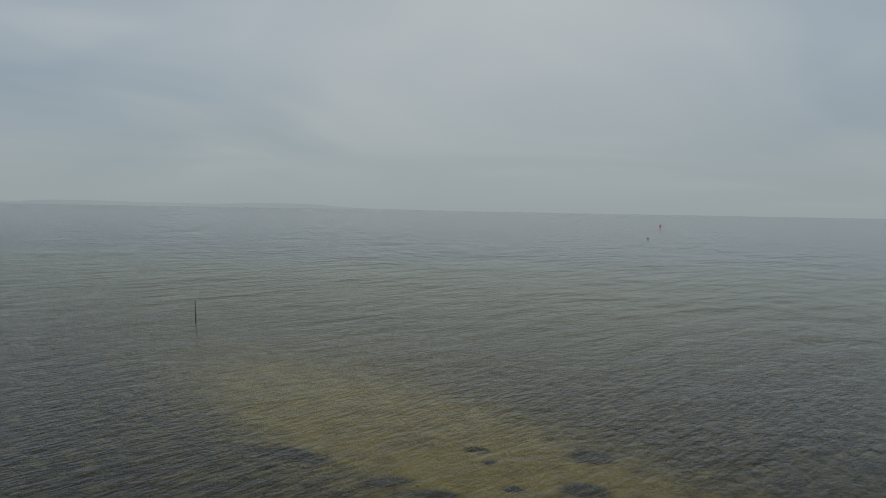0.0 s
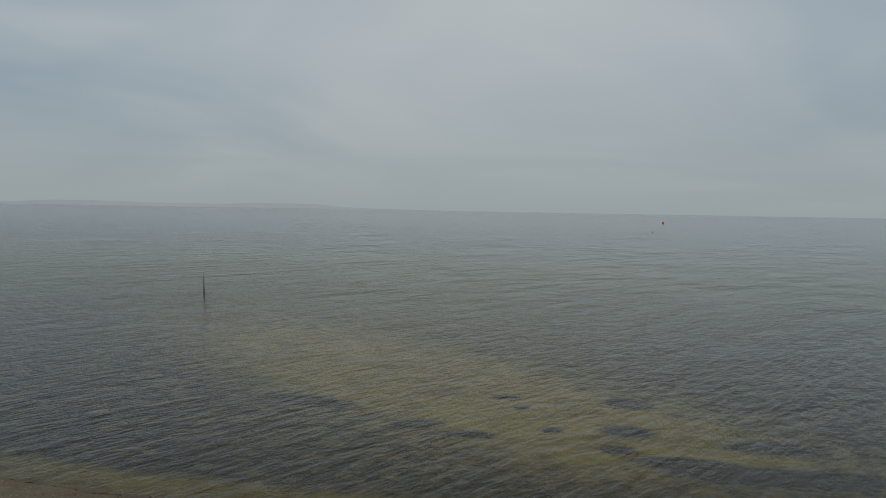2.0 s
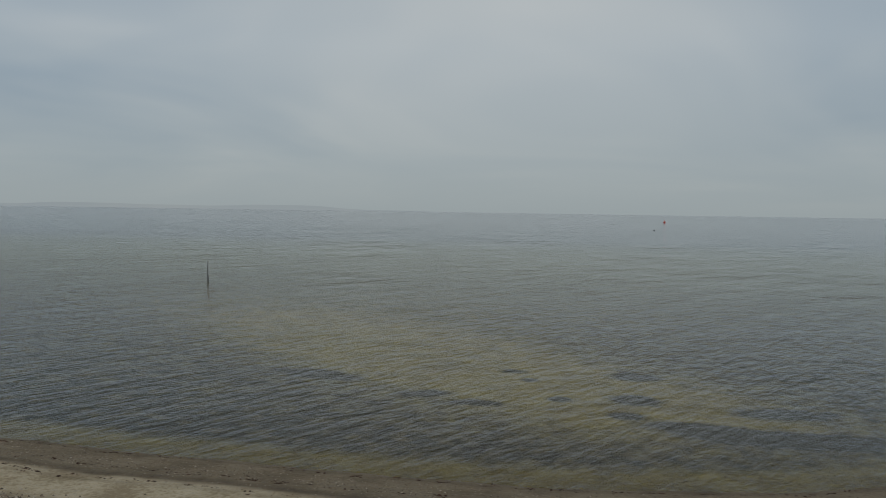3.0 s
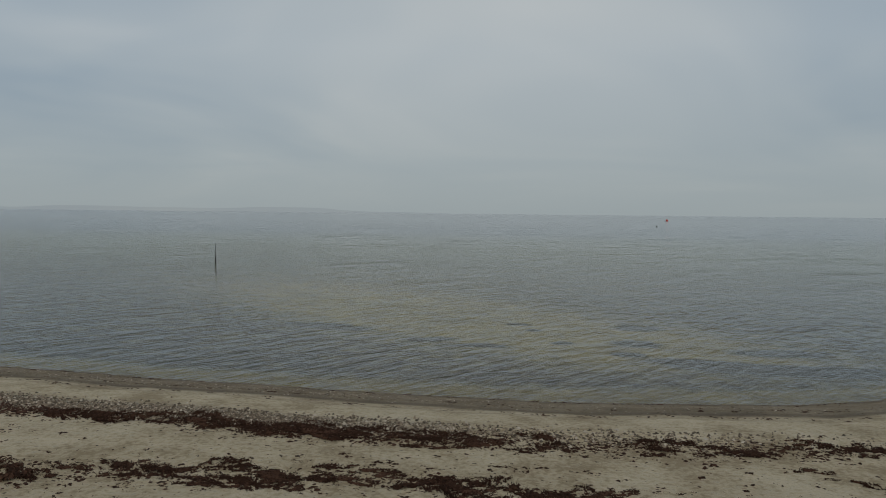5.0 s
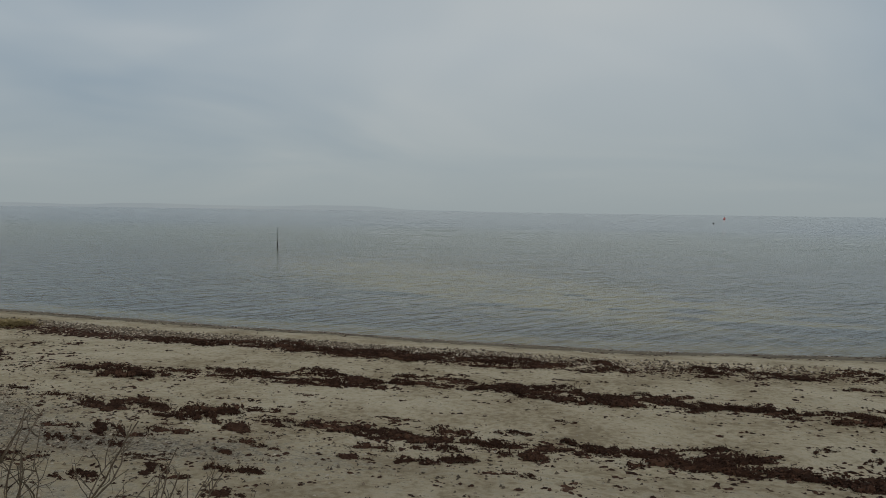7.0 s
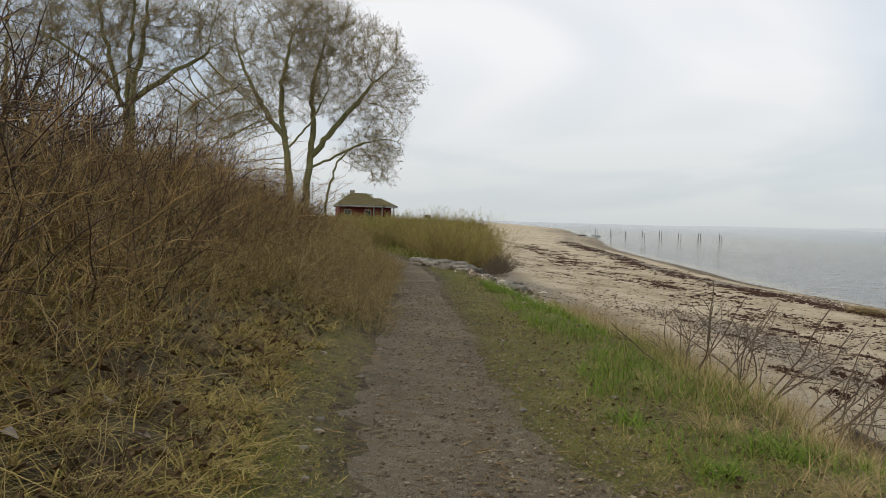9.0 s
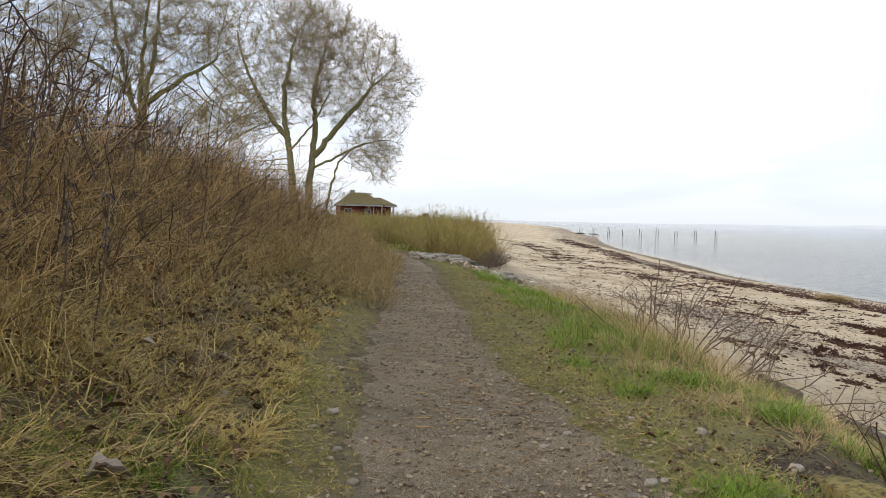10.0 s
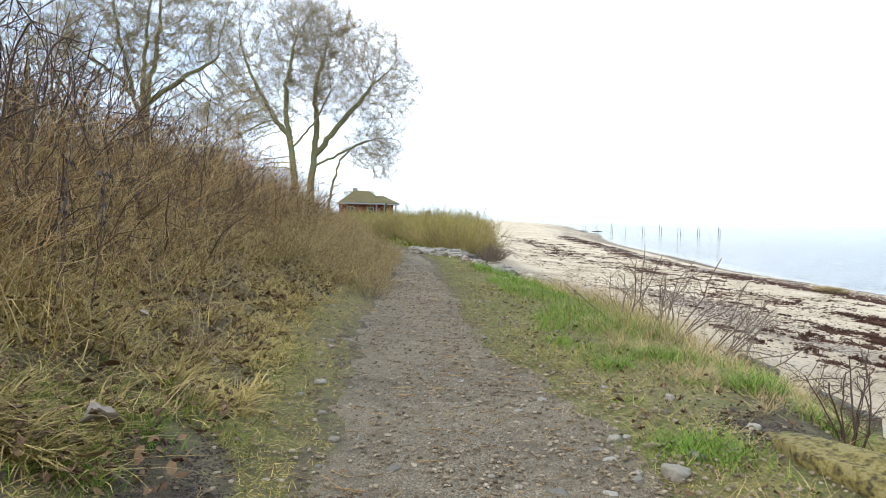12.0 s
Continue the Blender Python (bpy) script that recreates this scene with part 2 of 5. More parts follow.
def path_material():
    m, nt, bsdf = material("trodden_gravel")
    mid, big, grain = noisy(nt, 7, 5, 0.65), noisy(nt, 1.1, 4), noisy(nt, 110, 5, 0.7)
    earth = ramp(nt, mix(nt, 0.5, mid, big), [(0.36, (0.125, 0.092, 0.050)), (0.5, (0.225, 0.172, 0.098)), (0.64, (0.32, 0.253, 0.152))])
    vor = node(nt, "ShaderNodeTexVoronoi", Scale=85.0)
    nt.links.new(place(nt), vor.inputs["Vector"])
    chips = ramp(nt, vor.outputs["Color"], [(0.1, (0.08, 0.059, 0.035)), (0.55, (0.22, 0.17, 0.1)), (1.0, (0.43, 0.365, 0.25))])
    colour = mix(nt, calc(nt, "MULTIPLY", calc(nt, "SUBTRACT", mid, 0.4), 3.0, True), earth, chips)
    colour = mix(nt, 1.0, colour, ramp(nt, grain, [(0.3, (0.75, 0.75, 0.75)), (0.7, (1.2, 1.2, 1.2))]), "MULTIPLY")
    nt.links.new(colour, bsdf.inputs["Base Color"])
    bsdf.inputs["Roughness"].default_value = 0.9
    relief(nt, bsdf, calc(nt, "ADD", calc(nt, "MULTIPLY", vor.outputs["Distance"], -1.0), mid), 1.0, 0.03)
    return m


def water_material():
    m, nt, bsdf = material("sea_water")
    north = nt.nodes.new("ShaderNodeSeparateXYZ")
    nt.links.new(place(nt), north.inputs[0])
    # Far water turns pale grey-blue: turbid body colour, with haze put into it.
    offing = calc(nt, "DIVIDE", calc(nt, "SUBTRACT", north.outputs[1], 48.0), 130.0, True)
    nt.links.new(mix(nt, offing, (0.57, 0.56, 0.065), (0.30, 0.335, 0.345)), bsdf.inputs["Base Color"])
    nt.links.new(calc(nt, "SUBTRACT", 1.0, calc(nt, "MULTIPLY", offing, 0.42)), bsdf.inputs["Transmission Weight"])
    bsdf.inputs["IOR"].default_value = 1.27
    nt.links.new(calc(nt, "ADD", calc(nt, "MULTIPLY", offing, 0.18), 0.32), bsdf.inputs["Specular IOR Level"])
    bsdf.inputs["Roughness"].default_value = 0.10
    turned = node(nt, "ShaderNodeMapping", Rotation=(0, 0, radians(-56)))
    nt.links.new(place(nt), turned.inputs["Vector"])
    swell = noisy(nt, 2.0, 3, 0.5, turned.outputs[0], (0.36, 1.0, 1.0))
    chop = noisy(nt, 5.5, 2, 0.5, turned.outputs[0], (0.45, 1.0, 1.0))
    gust = noisy(nt, 0.035, 3, 0.5)
    roll = noisy(nt, 0.42, 3, 0.5, turned.outputs[0], (0.3, 1.0, 1.0))
    height = calc(nt, "ADD", calc(nt, "ADD", calc(nt, "MULTIPLY", roll, calc(nt, "ADD", calc(nt, "MULTIPLY", offing, 2.4), 0.8)), calc(nt, "MULTIPLY", swell, 0.7)), calc(nt, "MULTIPLY", chop, 0.22))
    # Ripples fade far out, so the water pales to the sky as in haze.
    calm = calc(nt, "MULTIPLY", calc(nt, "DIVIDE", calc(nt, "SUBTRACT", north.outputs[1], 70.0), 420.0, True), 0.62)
    shallow = calc(nt, "DIVIDE", calc(nt, "SUBTRACT", north.outputs[1], 18.0), 20.0, True)
    height = calc(nt, "MULTIPLY", height, calc(nt, "ADD", calc(nt, "MULTIPLY", shallow, 0.5), 0.5))
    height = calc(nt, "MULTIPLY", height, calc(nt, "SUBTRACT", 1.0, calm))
    wave = noisy(nt, 0.27, 3, 0.5, turned.outputs[0], (0.4, 1.0, 1.0))
    beyond = calc(nt, "DIVIDE", calc(nt, "SUBTRACT", north.outputs[1], 35.0), 60.0, True)
    height = calc(nt, "ADD", height, calc(nt, "MULTIPLY", wave, calc(nt, "MULTIPLY", beyond, 2.6)))
    long_wave = noisy(nt, 0.09, 3, 0.55, turned.outputs[0], (0.35, 1.0, 1.0))
    height = calc(nt, "ADD", height, calc(nt, "MULTIPLY", long_wave, calc(nt, "MULTIPLY", offing, 6.0)))
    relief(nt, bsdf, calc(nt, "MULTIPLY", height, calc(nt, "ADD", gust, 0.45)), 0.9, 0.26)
    return m


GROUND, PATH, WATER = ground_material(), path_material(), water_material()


# ---- mesh helpers ----
rng = np.random.default_rng(7)


def sheet(name, verts, faces, mat, smooth=True):
    me = bpy.data.meshes.new(name)
    verts = np.asarray(verts, np.float32)
    me.vertices.add(len(verts))
    me.vertices.foreach_set("co", verts.ravel())
    groups = faces if isinstance(faces, list) else [faces]
    loops = np.concatenate([np.asarray(f).ravel() for f in groups])
    sizes = np.concatenate([np.full(len(f), np.asarray(f).shape[1]) for f in groups])
    me.loops.add(len(loops))
    me.loops.foreach_set("vertex_index", loops.astype(np.int32))
    me.polygons.add(len(sizes))
    me.polygons.foreach_set("loop_start", np.r_[0, np.cumsum(sizes)[:-1]].astype(np.int32))
    me.polygons.foreach_set("loop_total", sizes.astype(np.int32))
    me.polygons.foreach_set("use_smooth", np.full(len(sizes), smooth))
    me.update(calc_edges=True)
    me.materials.append(mat)
    return me


def part(name, me, parent=None, label=""):
    ob = new(name, me)
    if parent is not None:
        ob.parent = parent
    return tagged(ob, label)


def thing(name, at, label, category, group="", kind=""):
    ob = new(name)
    ob.empty_display_size = 0.1
    ob.location = at
    return tagged(ob, label, category, group, kind)


def lattice(x, y, seed=0):
    """Smooth noise in 0..1 over the plane."""
    x, y = np.asarray(x, float), np.asarray(y, float)
    i, j = np.floor(x), np.floor(y)
    fx, fy = x - i, y - j
    fx, fy = fx * fx * (3 - 2 * fx), fy * fy * (3 - 2 * fy)

    def h(a, b):
        s = np.sin(a * 127.1 + b * 311.7 + seed * 74.7) * 43758.5453
        return s - np.floor(s)

    return (h(i, j) * (1 - fx) + h(i + 1, j) * fx) * (1 - fy) + (h(i, j + 1) * (1 - fx) + h(i + 1, j + 1) * fx) * fy


def fractal(x, y, scale, seed=0):
    return sum(lattice(x * scale * 2**k, y * scale * 2**k, seed + k) / 2**k for k in range(3)) / 1.75


def tubes(lines, radii, sides=3):
    """Verts and quads of tapered tubes: lines (n, m, 3), radii (n, m)."""
    lines, radii = np.asarray(lines, float), np.asarray(radii, float)
    n, m = lines.shape[:2]
    ahead = lines[:, -1] - lines[:, 0]
    ahead /= np.linalg.norm(ahead, axis=1, keepdims=True) + 1e-9
    other = np.where(np.abs(ahead[:, 2:3]) > 0.8, [[1.0, 0, 0]], [[0, 0, 1.0]])
    a = np.cross(ahead, other)
    a /= np.linalg.norm(a, axis=1, keepdims=True) + 1e-9
    b = np.cross(ahead, a)
    turn = np.arange(sides) * 2 * np.pi / sides
    ring = a[:, None] * np.cos(turn)[None, :, None] + b[:, None] * np.sin(turn)[None, :, None]
    verts = lines[:, :, None] + ring[:, None] * radii[:, :, None, None]
    ids = np.arange(n * m * sides).reshape(n, m, sides)
    nxt = np.roll(ids, -1, axis=2)
    quads = np.stack([ids[:, :-1], nxt[:, :-1], nxt[:, 1:], ids[:, 1:]], -1).reshape(-1, 4)
    return verts.reshape(-1, 3), quads


def gather(pieces):
    verts, quads, n = [], [], 0
    for v, q in pieces:
        verts.append(v)
        quads.append(q + n)
        n += len(v)
    return np.concatenate(verts), np.concatenate(quads)


def blades(roots, lengths, widths, lean, droop, turn=None, segs=3):
    """Flat tapering blades that bend over: verts, quads."""
    n = len(roots)
    turn = rng.uniform(0, 2 * np.pi, n) if turn is None else turn
    out = np.stack([np.cos(turn), np.sin(turn), 0 * turn], 1)
    side = np.stack([-np.sin(turn), np.cos(turn), 0 * turn], 1)
    t = np.linspace(0, 1, segs + 1)
    lean, droop = np.broadcast_to(lean, n), np.broadcast_to(droop, n)
    fwd = lengths[:, None] * (lean[:, None] * t + droop[:, None] * t**2)
    rise = lengths[:, None] * (t * np.sqrt(np.clip(1 - lean**2, 0.05, 1))[:, None] - 0.75 * droop[:, None] * t**2)
    mid = roots[:, None] + out[:, None] * fwd[..., None] + np.array([0, 0, 1.0]) * rise[..., None]
    mid = mid + side[:, None] * (lengths * rng.normal(0, 0.22, n))[:, None, None] * (t**2)[None, :, None]
    half = widths[:, None] * (1 - 0.9 * t**1.5) / 2
    left, right = mid - side[:, None] * half[..., None], mid + side[:, None] * half[..., None]
    verts = np.stack([left, right], 2).reshape(-1, 3)
    ids = np.arange(n * (segs + 1) * 2).reshape(n, segs + 1, 2)
    quads = np.stack([ids[:, :-1, 0], ids[:, :-1, 1], ids[:, 1:, 1], ids[:, 1:, 0]], -1).reshape(-1, 4)
    return verts, quads


def wander(roots, heads, lengths, segs, kink, sag):
    """Lines that start at roots towards heads, with kinks and a sag towards the ground."""
    n = len(roots)
    pts, d, p = [roots], heads / np.linalg.norm(heads, axis=1, keepdims=True), roots
    for _ in range(segs):
        d = d + rng.normal(0, kink, (n, 3)) + np.array([0, 0, -1.0]) * np.broadcast_to(sag, n)[:, None]
        d /= np.linalg.norm(d, axis=1, keepdims=True)
        p = p + d * (lengths / segs)[:, None]
        pts.append(p)
    return np.stack(pts, 1)


def rocks(centres, sizes, squash=0.6):
    """Small irregular stones: an uneven octahedron cut once, 18 corners each."""
    base = []
    for a in range(6):
        base.append((math.cos(a * math.pi / 3), math.sin(a * math.pi / 3), -0.35))
        base.append((math.cos((a + 0.5) * math.pi / 3) * 0.85, math.sin((a + 0.5) * math.pi / 3) * 0.85, 0.38))
    base += [(0, 0, 0.72), (0, 0, -0.8)]
    base = np.array(base)
    n = len(centres)
    v = base[None] * (1 + rng.normal(0, 0.16, (n, len(base), 1)))
    stretch = np.stack([rng.uniform(0.8, 1.35, n), rng.uniform(0.6, 1.0, n), rng.uniform(0.75, 1.25, n) * squash], 1)
    v = v * stretch[:, None] * sizes[:, None, None] / 2
    turn = rng.uniform(0, 2 * np.pi, n)
    c, s = np.cos(turn)[:, None], np.sin(turn)[:, None]
    v = np.stack([v[..., 0] * c - v[..., 1] * s, v[..., 0] * s + v[..., 1] * c, v[..., 2]], -1) + centres[:, None]
    tri = []
    for a in range(6):
        lo, hi, lo2, hi2 = 2 * a, 2 * a + 1, (2 * a + 2) % 12, (2 * a + 3) % 12
        tri += [(lo, lo2, hi), (hi, lo2, hi2), (hi, hi2, 12), (lo2, lo, 13)]
    tri = np.array(tri)
    return v.reshape(-1, 3), (tri[None] + (np.arange(n) * len(base))[:, None, None]).reshape(-1, 3)


def crumbs(centres, sizes, squash=0.6):
    """Small torn lumps of six uneven corners each."""
    n = len(centres)
    base = np.array([(1, 0, 0), (0, 1, 0), (-1, 0, 0), (0, -1, 0), (0, 0, 1), (0, 0, -1)], float)
    v = base[None] * rng.uniform(0.5, 1.35, (n, 6, 1)) + rng.normal(0, 0.16, (n, 6, 3))
    v *= np.array([1, 1, squash]) * sizes[:, None, None] / 2
    turn = rng.uniform(0, 2 * np.pi, n)
    c, s = np.cos(turn)[:, None], np.sin(turn)[:, None]
    v = np.stack([v[..., 0] * c - v[..., 1] * s, v[..., 0] * s + v[..., 1] * c, v[..., 2]], -1) + centres[:, None]
    tri = np.array([(k, (k + 1) % 4, 4) for k in range(4)] + [((k + 1) % 4, k, 5) for k in range(4)])
    return v.reshape(-1, 3), (tri[None] + (np.arange(n) * 6)[:, None, None]).reshape(-1, 3)


# ---- lie of the land ----
SHORE_X = (-400, -290, -215, -182, -122, -88, -66, -53, -45, -32, -26, -20, -16, -9, -3, 1, 5, 10, 13, 40, 120, 400)
SHORE_Y = (150, 119, 90, 77, 57, 42.5, 34.6, 30.6, 28.4, 24.1, 22.3, 21.1, 20.7, 19.7, 19.2, 19.0, 18.9, 19.5, 20.5, 29, 52, 110)
PATH_X = (-60, -36, -28, -22, -17, -13, -11, -7, -3.7, -1, 0.5, 2, 6, 12, 30)
PATH_Y = (-4, 0.2, 1.6, 2.3, 2.0, 1.6, 1.15, 0.4, -0.2, -0.75, -0.9, -1.1, -1.95, -3.4, -8)
BANK_X = (-400, -290, -186, -90, -45, -30, -25, -22, -16, -12, -8, -5.5, -3, -0.7, 1, 2, 2.8, 6, 14, 60, 400)
BANK_Y = (110, 85, 53, 26, 13.5, 9.2, 7.0, 4.4, 3.7, 3.2, 2.8, 2.7, 2.8, 2.3, 2.0, 1.6, 1.35, 0.8, -0.8, 6, 80)
FALL_D = (-3000, -200, -60, -25, -12, 0, 1.5, 3, 5, 8, 11, 12.5, 14.5, 16, 40)
FALL_Z = (-30, -6, -2.2, -0.95, -0.5, 0, 0.30, 0.50, 0.72, 0.80, 0.87, 0.98, 1.18, 1.28, 1.5)
RISE_L = (0.75, 1.3, 2.5, 4.0, 6.0, 12.0, 60.0)
RISE_Z = (0.0, 0.14, 0.72, 1.40, 1.85, 2.3, 3.0)


def smooth_step(t):
    t = np.clip(t, 0, 1)
    return t * t * (3 - 2 * t)


def shore_y(x):
    return np.interp(x, SHORE_X, SHORE_Y) + 0.25 * (lattice(np.asarray(x) * 0.35, 0.5, 3) - 0.5)


def path_y(x):
    return np.interp(x, PATH_X, PATH_Y)


def bank_y(x):
    return np.interp(x, BANK_X, BANK_Y) + 0.5 * (lattice(np.asarray(x) * 0.9, 3.5, 5) - 0.5)


def land(x, y):
    """Height of the ground."""
    x, y = np.asarray(x, float), np.asarray(y, float)
    d = shore_y(x) - y
    beach = np.interp(d, FALL_D, FALL_Z)
    l = path_y(x) - y
    hill = np.interp(x, (-60, -34, -20, 300), (0.25, 0.35, 1.0, 1.0))
    bench = 1.62 + hill * np.interp(l, RISE_L, RISE_Z) + 0.05 * np.interp(x, (-80, -25), (6, 0))
    t = smooth_step((bank_y(x) + 0.45 - y) / 0.95)
    z = beach * (1 - t) + bench * t
    on_path = np.exp(-((l / 0.8) ** 4))
    z = z + 0.10 * (fractal(x, y, 0.5, 11) - 0.5) * (1 - on_path) * np.clip(d / 3, 0, 1)
    z = z + 0.035 * (fractal(x, y, 2.6, 17) - 0.5) * np.clip(d / 2, 0.2, 1) - 0.03 * on_path
    return z


def on_land(x, y, lift=0.0):
    return np.stack([x, y, land(x, y) + lift], -1)


def axis(inner0, inner1, step, outer0, outer1):
    core = np.arange(inner0, inner1 + step / 2, step)
    right, left, s = [core[-1]], [core[0]], step
    while right[-1] < outer1:
        s *= 1.12
        right.append(right[-1] + s)
    s = step
    while left[-1] > outer0:
        s *= 1.12
        left.append(left[-1] - s)
    return np.array(left[:0:-1] + list(core) + right[1:])


def grid_faces(nx, ny):
    ids = np.arange(nx * ny).reshape(nx, ny)
    return np.stack([ids[:-1, :-1], ids[1:, :-1], ids[1:, 1:], ids[:-1, 1:]], -1).reshape(-1, 4)


gx, gy = axis(-30, 15, 0.19, -4800, 4800), axis(-7, 36, 0.19, -1200, 4800)
X, Y = np.meshgrid(gx, gy, indexing="ij")
Z = land(X, Y)
me = sheet("ground", np.stack([X, Y, Z], -1).reshape(-1, 3), grid_faces(len(gx), len(gy)), GROUND)
d = shore_y(X) - Y
sandy = smooth_step((Y - bank_y(X) + 0.25) / 0.5)


def spot(x, y, rx, ry, turn=0.0):
    c, s = math.cos(radians(turn)), math.sin(radians(turn))
    u, v = (X - x) * c + (Y - y) * s, -(X - x) * s + (Y - y) * c
    return np.exp(-((u / rx) ** 2 + (v / ry) ** 2))


shingle = np.clip(0.6 * np.exp(-(((d - 5.4) / 0.55) ** 2)) * np.clip((3 - X) / 6, 0, 1)
                  + 0.55 * spot(-8.0, 7.0, 3.0, 0.8, -10) + 0.35 * spot(-3.2, 5.6, 3.0, 0.6) + 0.3 * spot(-16, 5.0, 8, 1.0, -8)
                  + 0.15 * np.exp(-(((d - 2.0) / 0.9) ** 2)) + 0.25 * spot(-8, 4.2, 9, 0.7, -6), 0, 1)
wave_d = d + 0.25 * (fractal(X, Y, 0.6, 27) - 0.5)
wet = np.interp(wave_d, (-5.0, -1.5, -0.1, 0.25, 0.4, 2.2, 2.4, 2.65, 2.85, 3.1, 3.25, 3.4), (0.62, 0.72, 0.9, 0.95, 0.8, 0.68, 0.95, 0.95, 0.14, 0.06, 0.4, 0.0))
patches = sum(1.6 * spot(p[0], p[1], p[2] * 1.1, p[3] * 1.4, *p[4:]) for p in (
    (-6.4, 31.0, 1.5, 0.45, -20), (-1.2, 28.4, 0.8, 0.35, 10), (0.9, 27.3, 0.9, 0.3), (4.1, 28.4, 0.4, 0.3), (7.1, 28.7, 0.9, 0.6), (6.4, 26.4, 0.6, 0.3),
    (8.7, 25.1, 1.6, 0.5, -8), (9.9, 24.2, 1.6, 0.5, -8), (12.6, 24.4, 1.8, 0.5), (7.7, 33.0, 0.9, 0.6), (3.0, 31.5, 0.3, 0.25), (2.3, 33.2, 0.5, 0.3), (12, 27.4, 1.4, 0.5)))
bar = np.clip(1.0 * spot(-5, 39.5, 15, 5.5, -40) + 0.5 * spot(-2, 33.5, 10, 4.0, -35) + 0.95 * spot(5.5, 29.0, 6.5, 3.6, -30) + 0.25 * spot(11, 26, 5, 1.4, -10) + 0.22 * spot(-10, 54, 20, 12, -20), 0, 1)
# Weed cover; dark beyond the bar also stands for light lost in depth.
weed = 0.92 - 0.74 * bar + 0.06 * (fractal(X, Y, 0.25, 37) - 0.5)
weed = (weed + patches * np.maximum(bar, 0.55)) * smooth_step((-d - 0.1) / 2.2)
beside = path_y(X) - Y
verge = np.clip(0.4 * np.exp(-(((beside - 1.05) / 0.5) ** 2)) + np.exp(-(((beside + 1.4) / 0.75) ** 2)), 0, 1) * (1 - spot(2.6, 0.65, 0.75, 0.32)) * (1 - spot(2.75, -2.55, 0.5, 0.25))
for key, values in (("cover", np.stack([sandy, shingle, np.clip(wet, 0, 1), np.ones_like(d)], -1)), ("weed", np.stack([weed, verge, weed, np.ones_like(d)], -1))):
    layer = me.color_attributes.new(key, "FLOAT_COLOR", "POINT")
    layer.data.foreach_set("color", values.astype(np.float32).ravel())
tagged(new("ground", me), "sandy beach, grassy bank and shallow sea bed", "ground", kind="structure")

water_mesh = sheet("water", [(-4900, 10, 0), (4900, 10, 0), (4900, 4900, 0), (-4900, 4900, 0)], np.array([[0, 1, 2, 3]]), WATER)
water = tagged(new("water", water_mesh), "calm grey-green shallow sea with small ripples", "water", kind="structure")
water.visible_shadow = False

# trodden path, its edges uneven
px = np.arange(-26, 10, 0.12)
across = np.linspace(-1, 1, 13)
half = np.interp(px, (-26, -16, -9, -4, 10), (0.25, 0.42, 0.52, 0.72, 0.82))
lo = half * (0.75 + 0.45 * fractal(px * 1.5, 0 * px, 0.9, 21) + 0.12 * fractal(px * 5, 0 * px, 1.0, 23))
hi = half * np.interp(px, (-10, -2, 1, 3.5), (0.9, 1.0, 1.25, 1.6)) * (0.78 + 0.35 * fractal(px * 1.5, 0 * px, 0.9, 31) + 0.12 * fractal(px * 5, 0 * px, 1.0, 33))
PX = np.repeat(px[:, None], 13, 1)
PY = path_y(px)[:, None] + np.where(across < 0, across * lo[:, None], across * hi[:, None])
PZ = land(PX, PY) + 0.014 - 0.035 * np.abs(across) ** 6 + 0.03 * (fractal(PX, PY, 5, 41) - 0.5)
tagged(new("footpath", sheet("footpath", np.stack([PX, PY, PZ], -1).reshape(-1, 3), grid_faces(len(px), 13), PATH)),
       "trodden brown gravel footpath along the bank", "path", kind="structure")

# far coast, its haze put into a pale glowing colour
m, nt, bsdf = material("coast_haze_glow")
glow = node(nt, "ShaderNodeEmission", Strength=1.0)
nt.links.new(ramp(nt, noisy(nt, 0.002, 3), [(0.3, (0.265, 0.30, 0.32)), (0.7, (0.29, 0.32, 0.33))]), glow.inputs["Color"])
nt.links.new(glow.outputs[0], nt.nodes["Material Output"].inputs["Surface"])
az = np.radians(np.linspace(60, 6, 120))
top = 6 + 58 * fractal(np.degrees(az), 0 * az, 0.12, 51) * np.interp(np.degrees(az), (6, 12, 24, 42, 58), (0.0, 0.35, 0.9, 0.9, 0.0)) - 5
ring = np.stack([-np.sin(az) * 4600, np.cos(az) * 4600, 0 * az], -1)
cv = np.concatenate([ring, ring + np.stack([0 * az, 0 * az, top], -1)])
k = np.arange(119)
tagged(new("backdrop", sheet("backdrop", cv, np.stack([k, k + 1, k + 121, k + 120], -1), m)), "faint far coast, its haze painted as a pale glow", "coast", kind="structure")


